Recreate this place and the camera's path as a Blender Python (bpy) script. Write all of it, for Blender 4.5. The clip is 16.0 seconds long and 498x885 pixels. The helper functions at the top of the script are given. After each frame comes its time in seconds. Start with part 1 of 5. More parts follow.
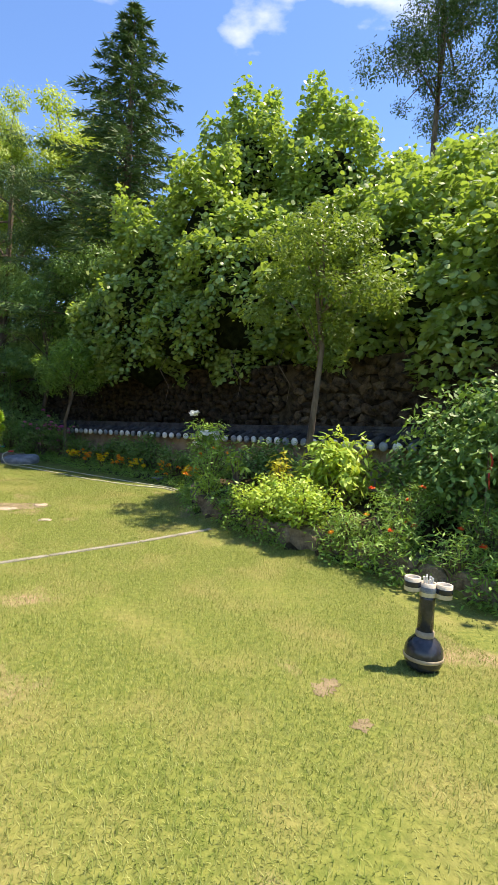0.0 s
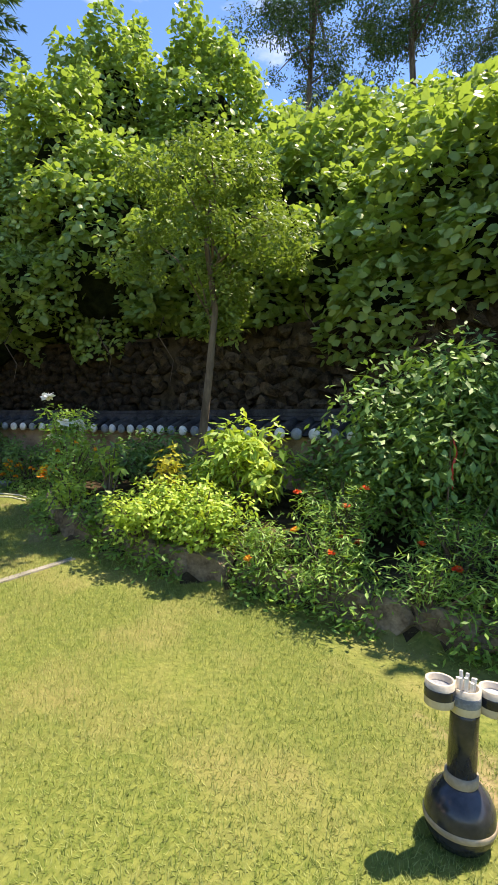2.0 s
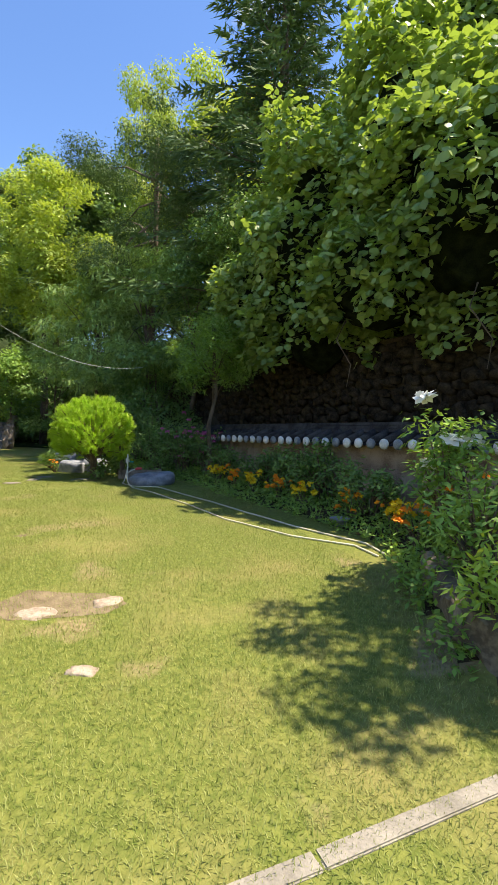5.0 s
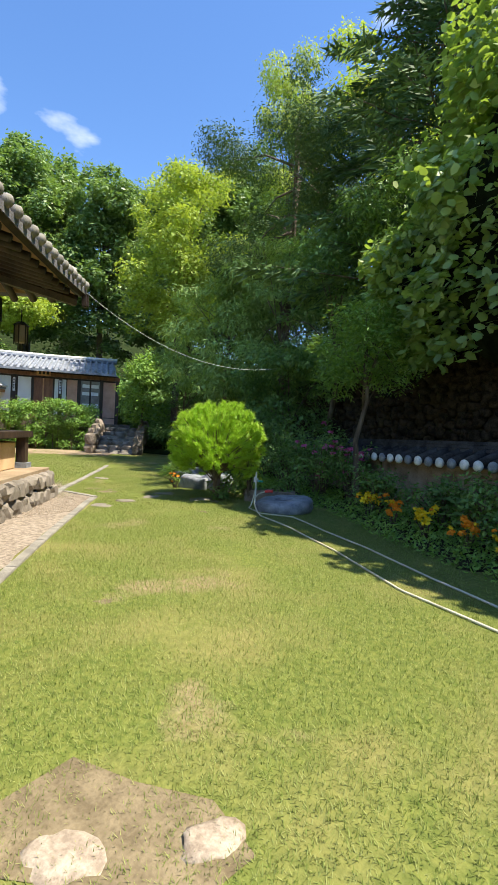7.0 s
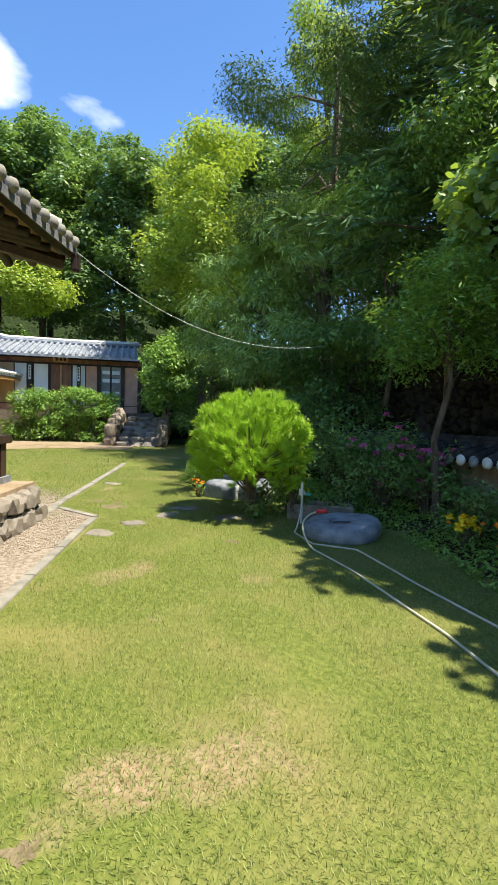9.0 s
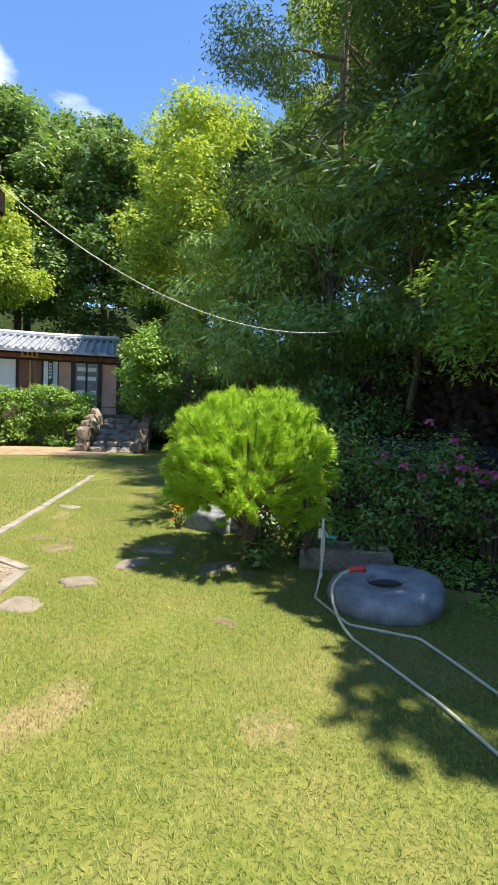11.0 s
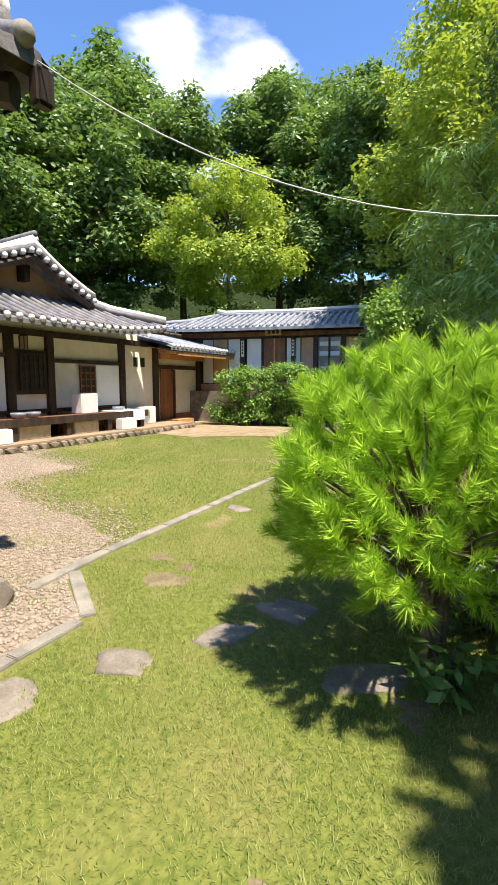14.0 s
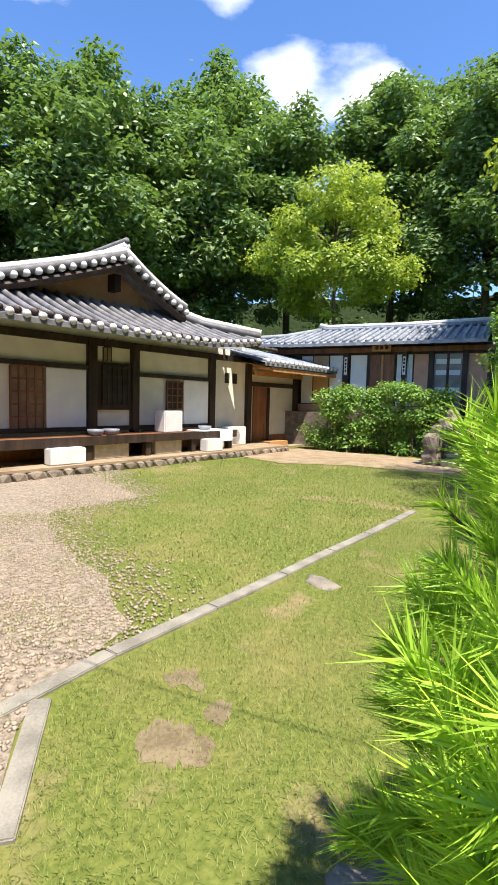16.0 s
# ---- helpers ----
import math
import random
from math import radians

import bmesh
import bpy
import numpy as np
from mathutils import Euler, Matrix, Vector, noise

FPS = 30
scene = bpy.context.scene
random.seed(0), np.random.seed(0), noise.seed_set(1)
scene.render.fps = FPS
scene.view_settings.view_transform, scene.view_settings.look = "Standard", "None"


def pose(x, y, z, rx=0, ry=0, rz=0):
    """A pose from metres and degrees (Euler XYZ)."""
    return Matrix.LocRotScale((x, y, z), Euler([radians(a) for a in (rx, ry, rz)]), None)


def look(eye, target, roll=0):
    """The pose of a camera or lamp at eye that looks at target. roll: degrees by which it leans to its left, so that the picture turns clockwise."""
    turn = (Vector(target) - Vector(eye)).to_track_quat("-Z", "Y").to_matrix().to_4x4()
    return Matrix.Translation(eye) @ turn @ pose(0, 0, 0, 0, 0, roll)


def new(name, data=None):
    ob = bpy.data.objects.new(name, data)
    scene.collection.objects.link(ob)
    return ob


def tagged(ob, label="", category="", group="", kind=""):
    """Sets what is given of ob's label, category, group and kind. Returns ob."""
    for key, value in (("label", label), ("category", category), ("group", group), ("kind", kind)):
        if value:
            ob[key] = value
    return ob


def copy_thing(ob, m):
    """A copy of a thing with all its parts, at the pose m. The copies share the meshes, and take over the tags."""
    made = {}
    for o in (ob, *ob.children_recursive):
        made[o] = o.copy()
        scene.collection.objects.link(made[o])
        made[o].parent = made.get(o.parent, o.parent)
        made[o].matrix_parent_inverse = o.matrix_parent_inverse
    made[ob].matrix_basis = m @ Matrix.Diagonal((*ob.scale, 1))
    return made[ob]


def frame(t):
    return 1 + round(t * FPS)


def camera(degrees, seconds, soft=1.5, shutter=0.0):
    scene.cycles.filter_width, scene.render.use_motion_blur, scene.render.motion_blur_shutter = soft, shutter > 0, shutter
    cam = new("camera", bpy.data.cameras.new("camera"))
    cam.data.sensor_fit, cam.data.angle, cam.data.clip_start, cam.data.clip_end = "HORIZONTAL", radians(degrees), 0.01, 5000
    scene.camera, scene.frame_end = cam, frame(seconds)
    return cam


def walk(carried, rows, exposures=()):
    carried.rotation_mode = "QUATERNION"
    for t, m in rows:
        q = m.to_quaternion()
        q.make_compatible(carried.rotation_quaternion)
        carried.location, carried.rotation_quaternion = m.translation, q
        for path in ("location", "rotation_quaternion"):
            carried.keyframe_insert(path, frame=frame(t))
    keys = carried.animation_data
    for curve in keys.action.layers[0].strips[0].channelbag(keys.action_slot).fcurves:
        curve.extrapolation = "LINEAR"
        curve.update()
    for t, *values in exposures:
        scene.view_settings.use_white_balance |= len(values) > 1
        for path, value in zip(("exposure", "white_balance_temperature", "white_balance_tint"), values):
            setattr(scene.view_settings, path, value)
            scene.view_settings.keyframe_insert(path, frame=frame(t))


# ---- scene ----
cam = camera(53.2, 16.0)
METRES, EYE, TILT, LEAN, TURN = 15.0, 1.5, 0.0, 0.0, 0.0
ROWS = [
    (0.0, 0.0, 0.0, 0.0, 0.08, -1.44, -3.37),
    (0.5, 0.0071, 0.0301, 0.0019, -3.24, -0.71, -3.5),
    (1.0, 0.0061, 0.0582, -0.0005, -8.17, -1.39, -2.95),
    (1.5, 0.0032, 0.0861, 0.0027, -13.59, -2.07, -2.11),
    (2.0, 0.0002, 0.1158, 0.0009, -13.99, -2.54, -1.88),
    (2.5, -0.0094, 0.1424, 0.0008, -12.08, -2.63, -2.07),
    (3.0, -0.0192, 0.1712, 0.003, -7.87, -2.11, -1.86),
    (3.5, -0.0294, 0.2014, 0.0001, -0.42, -1.91, -1.41),
    (4.0, -0.0397, 0.2326, 0.002, 7.2, -2.0, -1.55),
    (4.5, -0.0522, 0.2657, 0.001, 13.18, -2.02, -1.71),
    (5.0, -0.0669, 0.2985, -0.0014, 19.01, -1.97, -1.44),
    (7.5, -0.1658, 0.441, 0.0037, 35.77, -1.68, -2.67),
    (8.0, -0.1865, 0.4695, 0.0039, 37.88, -2.08, -1.87),
    (8.5, -0.2063, 0.4955, 0.0115, 38.53, -3.03, -1.36),
    (9.0, -0.2288, 0.5199, 0.016, 36.86, -3.72, -1.8),
    (11.5, -0.3278, 0.6434, 0.0198, 35.44, -3.58, -2.16),
    (12.0, -0.3377, 0.6659, 0.0204, 39.42, -4.42, -2.14),
    (12.5, -0.3427, 0.6951, 0.0198, 45.64, -5.64, -2.21),
    (13.0, -0.3499, 0.7198, 0.0168, 52.24, -6.69, -1.48),
    (13.5, -0.3619, 0.743, 0.019, 59.3, -7.08, -0.66),
    (14.0, -0.3793, 0.7681, 0.0182, 66.26, -6.88, 0.02),
    (14.5, -0.3979, 0.7846, 0.0174, 71.63, -6.58, -0.45),
    (15.0, -0.4236, 0.7989, 0.0199, 75.1, -5.46, -1.16),
    (15.5, -0.4529, 0.8115, 0.0174, 77.43, -4.29, -1.27),
    (16.0, -0.4812, 0.8175, 0.0191, 78.06, -4.84, -1.53),
]
walk(cam, [(t, pose(0, 0, EYE, TILT, LEAN, TURN) @ pose(METRES * x, METRES * y, METRES * z, 90 + pitch, roll, yaw)) for t, x, y, z, yaw, pitch, roll in ROWS], [(0.0, 1.0, 7250, 16), (4.5, 1.0, 7200, 16), (7.5, 0.92, 6600, 9), (9.2, 0.95, 6600, 8), (11.5, 1.08, 6750, 13), (13.0, 1.02, 6750, 15), (16.0, 0.92, 6350, 14)])

# ---- world and sun ----
SUN_TO = Vector((0.80, 0.235, 0.0)).normalized() * math.cos(radians(66)) + Vector((0, 0, math.sin(radians(66))))
world = bpy.data.worlds.new("world")
scene.world = world
world.use_nodes = True
wn, wl = world.node_tree.nodes, world.node_tree.links
sky = wn.new("ShaderNodeTexSky")
sky.sky_type, sky.sun_disc = "NISHITA", False
sky.sun_elevation, sky.sun_rotation = radians(66), math.atan2(SUN_TO.x, SUN_TO.y)
sky.air_density, sky.dust_density, sky.ozone_density = 1.0, 0.2, 4.0
wc = wn.new("ShaderNodeTexCoord")
wm = wn.new("ShaderNodeMapping")
wm.inputs["Scale"].default_value = (1.0, 1.0, 2.2)
wnoise = wn.new("ShaderNodeTexNoise")
wnoise.inputs["Scale"].default_value, wnoise.inputs["Detail"].default_value = 5.0, 8.0
CLOUDS = [(70, 30, 8, 0.2), (76, 31, 5, 0.14), (64, 29, 4, 0.16), (102, 40, 8, 0.2), (84, 37, 5, 0.11), (3, 42, 8, 0.13), (-14, 42, 9, 0.2), (-6, 47, 9, 0.18)]
wdir = wn.new("ShaderNodeVectorMath")
wdir.operation = "NORMALIZE"
wl.new(wc.outputs["Generated"], wdir.inputs[0])
wsum = wnoise.outputs["Fac"]
for heading, height, spread, gain in CLOUDS:
    wd = wn.new("ShaderNodeVectorMath")
    wd.operation = "DOT_PRODUCT"
    wd.inputs[1].default_value = (-math.sin(radians(heading)) * math.cos(radians(height)), math.cos(radians(heading)) * math.cos(radians(height)), math.sin(radians(height)))
    wl.new(wdir.outputs["Vector"], wd.inputs[0])
    wr = wn.new("ShaderNodeMapRange")
    wr.interpolation_type = "SMOOTHSTEP"
    wr.inputs["From Min"].default_value, wr.inputs["From Max"].default_value = math.cos(radians(spread)), math.cos(radians(spread * 0.15))
    wr.inputs["To Min"].default_value, wr.inputs["To Max"].default_value = 0.0, gain
    wl.new(wd.outputs["Value"], wr.inputs["Value"])
    wa = wn.new("ShaderNodeMath")
    wl.new(wsum, wa.inputs[0])
    wl.new(wr.outputs["Result"], wa.inputs[1])
    wsum = wa.outputs[0]
wramp = wn.new("ShaderNodeValToRGB")
wramp.color_ramp.elements[0].position, wramp.color_ramp.elements[1].position = 0.62, 0.86
wmix = wn.new("ShaderNodeMix")
wmix.data_type = "RGBA"
wl.new(wc.outputs["Generated"], wm.inputs["Vector"])
wl.new(wm.outputs["Vector"], wnoise.inputs["Vector"])
wl.new(wsum, wramp.inputs["Fac"])
wl.new(wramp.outputs["Color"], wmix.inputs["Factor"])
whs = wn.new("ShaderNodeHueSaturation")
whs.inputs["Saturation"].default_value, whs.inputs["Value"].default_value = 1.15, 1.35
whs.inputs["Hue"].default_value = 0.504
wl.new(sky.outputs["Color"], whs.inputs["Color"])
wl.new(whs.outputs["Color"], wmix.inputs["A"])
wmix.inputs["B"].default_value = (8.3, 8.6, 9.0, 1)
bg = wn["Background"]
wl.new(wmix.outputs["Result"], bg.inputs["Color"])
bg.inputs["Strength"].default_value = 0.11
sun = new("sun", bpy.data.lights.new("sun", "SUN"))
sun.data.energy, sun.data.angle, sun.data.color = 5.0, radians(0.6), (1.0, 0.93, 0.8)
sun.matrix_world = look(SUN_TO * 60, (0, 0, 0))

# ---- helpers of this scene ----
rng = np.random.default_rng(7)


def part(name, bm, material, parent=None, label="", smooth=False):
    me = bpy.data.meshes.new(name)
    bm.to_mesh(me)
    bm.free()
    me.materials.append(material)
    if smooth:
        me.polygons.foreach_set("use_smooth", [True] * len(me.polygons))
    ob = new(name, me)
    ob.parent = parent
    return tagged(ob, label)


def mesh_of(name, verts, faces, material, parent=None, label="", smooth=False):
    """verts (n,3), faces (m,k) as arrays."""
    me = bpy.data.meshes.new(name)
    k = faces.shape[1]
    me.vertices.add(len(verts))
    me.vertices.foreach_set("co", np.ascontiguousarray(verts, np.float32).ravel())
    me.loops.add(faces.size)
    me.loops.foreach_set("vertex_index", np.ascontiguousarray(faces, np.int32).ravel())
    me.polygons.add(len(faces))
    me.polygons.foreach_set("loop_start", np.arange(0, faces.size, k, dtype=np.int32))
    if smooth:
        me.polygons.foreach_set("use_smooth", np.ones(len(faces), bool))
    me.update(calc_edges=True)
    me.materials.append(material)
    ob = new(name, me)
    ob.parent = parent
    return tagged(ob, label)


def thing(name, label, category, m=None, group="", kind=""):
    ob = new(name)
    ob.matrix_world = m or Matrix()
    return tagged(ob, label, category, group, kind)


def box(x0, x1, y0, y1, z0, z1, bevel=0.0, bm=None):
    bm = bm or bmesh.new()
    ret = bmesh.ops.create_cube(bm, size=1, matrix=Matrix.Translation(((x0 + x1) / 2, (y0 + y1) / 2, (z0 + z1) / 2)) @ Matrix.Diagonal((abs(x1 - x0), abs(y1 - y0), abs(z1 - z0), 1)))
    if bevel:
        edges = list({e for v in ret["verts"] for e in v.link_edges})
        bmesh.ops.bevel(bm, geom=edges, offset=bevel, segments=2, affect="EDGES")
    return bm


def tube(pts, radii, seg=8, bm=None, cap=True):
    bm = bm or bmesh.new()
    pts = [Vector(p) for p in pts]
    rings = []
    for i, p in enumerate(pts):
        d = (pts[min(i + 1, len(pts) - 1)] - pts[max(i - 1, 0)]).normalized()
        a = d.cross(Vector((0.31, 0.95, 0.1)) if abs(d.z) > 0.8 else Vector((0, 0, 1))).normalized()
        b = d.cross(a)
        r = radii[i] if hasattr(radii, "__len__") else radii
        rings.append([bm.verts.new(p + (a * math.cos(2 * math.pi * k / seg) + b * math.sin(2 * math.pi * k / seg)) * r) for k in range(seg)])
    for q, w in zip(rings, rings[1:]):
        for k in range(seg):
            bm.faces.new((q[k], q[(k + 1) % seg], w[(k + 1) % seg], w[k]))
    if cap:
        bm.faces.new(rings[0][::-1])
        bm.faces.new(rings[-1])
    return bm


def lathe(profile, seg=24, at=(0, 0, 0), bm=None):
    """profile: (radius, z) from the foot up."""
    bm = bm or bmesh.new()
    rings = [[bm.verts.new((at[0] + r * math.cos(2 * math.pi * k / seg), at[1] + r * math.sin(2 * math.pi * k / seg), at[2] + z)) for k in range(seg)] for r, z in profile]
    for q, w in zip(rings, rings[1:]):
        for k in range(seg):
            bm.faces.new((q[k], q[(k + 1) % seg], w[(k + 1) % seg], w[k]))
    bm.faces.new(rings[0][::-1])
    bm.faces.new(rings[-1])
    return bm


def rock(sx, sy, sz, seed, rough=0.18, sub=2, flat=False):
    bm = bmesh.new()
    bmesh.ops.create_icosphere(bm, subdivisions=sub, radius=1)
    for v in bm.verts:
        d = noise.noise(v.co * 1.3 + Vector((seed * 7.3, seed * 1.7, 3))) * rough * 2.2 + noise.noise(v.co * 3.1 + Vector((seed, 5, seed))) * rough * 0.7
        c = v.co * (1 + d)
        c = Vector([math.copysign(min(abs(q), 0.78), q) for q in c])
        v.co = Vector((c.x * sx, c.y * sy, c.z * sz)) / 0.78
    return bm


def unit(a):
    return a / np.maximum(np.linalg.norm(a, axis=1, keepdims=True), 1e-9)


def leaf_arrays(P, N, length, width, droop=0.3, fold=0.18, sway=1.0, broad=False):
    """Folded leaves at P, facing about N; broad ones are heart-shaped."""
    n = len(P)
    N = unit(N + rng.normal(0, 0.35 * sway, (n, 3)))
    t = rng.normal(0, 1, (n, 3)) + np.array((0, 0, -droop * 3))
    t = unit(t - N * np.sum(t * N, axis=1, keepdims=True))
    s = np.cross(N, t)
    L = (length * rng.uniform(0.65, 1.25, n))[:, None]
    W = (width * rng.uniform(0.7, 1.2, n))[:, None]
    if broad:
        V = np.empty((n, 6, 3))
        V[:, 0] = P
        V[:, 1] = P + t * L * 0.12 + s * W * 0.42 - N * W * fold
        V[:, 2] = P + t * L * 0.6 + s * W * 0.45 - N * W * fold * 1.3
        V[:, 3] = P + t * L - N * L * 0.16
        V[:, 4] = P + t * L * 0.6 - s * W * 0.45 - N * W * fold * 1.3
        V[:, 5] = P + t * L * 0.12 - s * W * 0.42 - N * W * fold
        base = np.arange(n)[:, None] * 6
        F = np.concatenate([base + np.array([q]) for q in ((0, 2, 1), (0, 3, 2), (0, 4, 3), (0, 5, 4))], axis=0)
        return V.reshape(-1, 3), F
    V = np.empty((n, 4, 3))
    V[:, 0] = P
    V[:, 1] = P + t * L * 0.45 + s * W / 2 - N * W * fold
    V[:, 2] = P + t * L - N * L * 0.12
    V[:, 3] = P + t * L * 0.45 - s * W / 2 - N * W * fold
    base = np.arange(n)[:, None] * 4
    F = np.concatenate([base + np.array([[0, 2, 1]]), base + np.array([[0, 3, 2]])], axis=0)
    return V.reshape(-1, 3), F


def blade_arrays(P, D, length, width, level=False):
    """Slim three-cornered blades from P along D."""
    n = len(P)
    D = unit(D)
    s = unit(np.cross(D, np.array((0, 0, 1.0)) if level else rng.normal(0, 1, (n, 3))))
    L = np.broadcast_to(np.asarray(length, float), (n,))[:, None]
    V = np.empty((n, 3, 3))
    V[:, 0], V[:, 1], V[:, 2] = P - s * width / 2, P + s * width / 2, P + D * L
    return V.reshape(-1, 3), np.arange(n * 3).reshape(-1, 3)


def ball_points(n, shell=0.6):
    d = unit(rng.normal(0, 1, (n, 3)))
    return d * rng.uniform(shell, 1.0, n)[:, None] ** 0.6, d


def crown_points(clumps, per, inner=0.55):
    """clumps: rows x, y, z, rx, ry, rz. Leaves lie in the outer shell of each clump. Returns places and normals."""
    P, N = [], []
    for x, y, z, rx, ry, rz in clumps:
        k = max(6, int(per * rx * ry ** 0.5 * rz ** 0.5))
        p, d = ball_points(k, inner)
        p = d * np.clip(rng.normal(0.85, 0.2, k), 0.1, 1.35)[:, None]
        bump = 1 + 0.3 * np.sin(d[:, 0] * 7 + x * 3) * np.sin(d[:, 1] * 6 + y) * np.sin(d[:, 2] * 8 + z)
        P.append(p * bump[:, None] * np.array((rx, ry, rz)) + np.array((x, y, z)))
        N.append(unit(d * 0.45 + np.array((0, 0, 0.85)) + rng.normal(0, 0.22, d.shape)))
    return np.concatenate(P), np.concatenate(N)


# ---- materials ----
def material(name):
    m = bpy.data.materials.new(name)
    m.use_nodes = True
    return m, m.node_tree.nodes, m.node_tree.links, m.node_tree.nodes["Principled BSDF"]


def surface(name, a, b, scale=8.0, rough=0.8, bump=0.3, fine=60.0, metal=0.0, stretch=(1, 1, 1), each=0.0, stain=None, local=False):
    """Two colours mixed by noise at two scales, with a fine bump. each: how far pieces differ in brightness."""
    m, nd, ln, bs = material(name)
    tc = nd.new("ShaderNodeTexCoord")
    geo = nd.new("ShaderNodeNewGeometry")
    mp = nd.new("ShaderNodeMapping")
    mp.inputs["Scale"].default_value = stretch
    ln.new(tc.outputs["Object"] if local else geo.outputs["Position"], mp.inputs["Vector"])
    n1, n2 = nd.new("ShaderNodeTexNoise"), nd.new("ShaderNodeTexNoise")
    n1.inputs["Scale"].default_value, n1.inputs["Detail"].default_value = scale, 6
    n2.inputs["Scale"].default_value, n2.inputs["Detail"].default_value = fine, 4
    ln.new(mp.outputs["Vector"], n1.inputs["Vector"])
    ln.new(mp.outputs["Vector"], n2.inputs["Vector"])
    add = nd.new("ShaderNodeMath")
    add.operation = "MULTIPLY_ADD"
    add.inputs[1].default_value, add.inputs[2].default_value = 0.5, -0.25
    ln.new(n2.outputs["Fac"], add.inputs[0])
    s = nd.new("ShaderNodeMath")
    s.operation = "ADD"
    ln.new(n1.outputs["Fac"], s.inputs[0])
    ln.new(add.outputs[0], s.inputs[1])
    r = nd.new("ShaderNodeValToRGB")
    r.color_ramp.elements[0].position, r.color_ramp.elements[1].position = 0.33, 0.68
    r.color_ramp.elements[0].color, r.color_ramp.elements[1].color = (*a, 1), (*b, 1)
    ln.new(s.outputs[0], r.inputs["Fac"])
    col = r.outputs["Color"]
    if stain:
        n3 = nd.new("ShaderNodeTexNoise")
        n3.inputs["Scale"].default_value, n3.inputs["Detail"].default_value = scale * 0.25, 5
        ln.new(mp.outputs["Vector"], n3.inputs["Vector"])
        r3 = nd.new("ShaderNodeValToRGB")
        r3.color_ramp.elements[0].position, r3.color_ramp.elements[1].position = 0.55, 0.7
        ln.new(n3.outputs["Fac"], r3.inputs["Fac"])
        mx = nd.new("ShaderNodeMix")
        mx.data_type = "RGBA"
        ln.new(r3.outputs["Color"], mx.inputs["Factor"])
        ln.new(col, mx.inputs["A"])
        mx.inputs["B"].default_value = (*stain, 1)
        col = mx.outputs["Result"]
    if each:
        oi = nd.new("ShaderNodeObjectInfo")
        h = nd.new("ShaderNodeHueSaturation")
        mr = nd.new("ShaderNodeMapRange")
        mr.inputs["To Min"].default_value, mr.inputs["To Max"].default_value = 1 - each, 1 + each
        ln.new(oi.outputs["Random"], mr.inputs["Value"])
        ln.new(mr.outputs["Result"], h.inputs["Value"])
        ln.new(col, h.inputs["Color"])
        col = h.outputs["Color"]
    ln.new(col, bs.inputs["Base Color"])
    bs.inputs["Roughness"].default_value, bs.inputs["Metallic"].default_value = rough, metal
    if bump:
        bp = nd.new("ShaderNodeBump")
        bp.inputs["Strength"].default_value, bp.inputs["Distance"].default_value = bump, 0.02
        ln.new(s.outputs[0], bp.inputs["Height"])
        ln.new(bp.outputs["Normal"], bs.inputs["Normal"])
    return m


def foliage(name, a, b, through_light=0.35, rough=0.45, tint=(0.22, 0.34, 0.03), patch=0.5):
    """Leaves: each differs from the next, larger patches differ too, and light shines through."""
    a, b, tint = (tuple(q * k for q in c) for c, k in ((a, 1.0), (b, 1.15), (tint, 1.2)))
    through_light *= 0.7
    m, nd, ln, bs = material(name)
    geo = nd.new("ShaderNodeNewGeometry")
    n1 = nd.new("ShaderNodeTexNoise")
    n1.inputs["Scale"].default_value = patch
    ln.new(geo.outputs["Position"], n1.inputs["Vector"])
    s = nd.new("ShaderNodeMath")
    s.operation = "MULTIPLY_ADD"
    s.inputs[1].default_value = 0.6
    ln.new(geo.outputs["Random Per Island"], s.inputs[0])
    sub = nd.new("ShaderNodeMath")
    sub.operation = "MULTIPLY_ADD"
    sub.inputs[1].default_value, sub.inputs[2].default_value = 1.2, -0.4
    ln.new(n1.outputs["Fac"], sub.inputs[0])
    ln.new(sub.outputs[0], s.inputs[2])
    r = nd.new("ShaderNodeValToRGB")
    r.color_ramp.elements[0].position, r.color_ramp.elements[1].position = 0.15, 0.9
    r.color_ramp.elements[0].color, r.color_ramp.elements[1].color = (*a, 1), (*b, 1)
    ln.new(s.outputs[0], r.inputs["Fac"])
    ln.new(r.outputs["Color"], bs.inputs["Base Color"])
    bs.inputs["Roughness"].default_value = rough
    bs.inputs["Specular IOR Level"].default_value = 0.35
    if through_light:
        tr = nd.new("ShaderNodeBsdfTranslucent")
        tr.inputs["Color"].default_value = (*tint, 1)
        mx = nd.new("ShaderNodeMixShader")
        mx.inputs["Fac"].default_value = through_light
        ln.new(bs.outputs["BSDF"], mx.inputs[1])
        ln.new(tr.outputs["BSDF"], mx.inputs[2])
        ln.new(mx.outputs["Shader"], nd["Material Output"].inputs["Surface"])
    return m


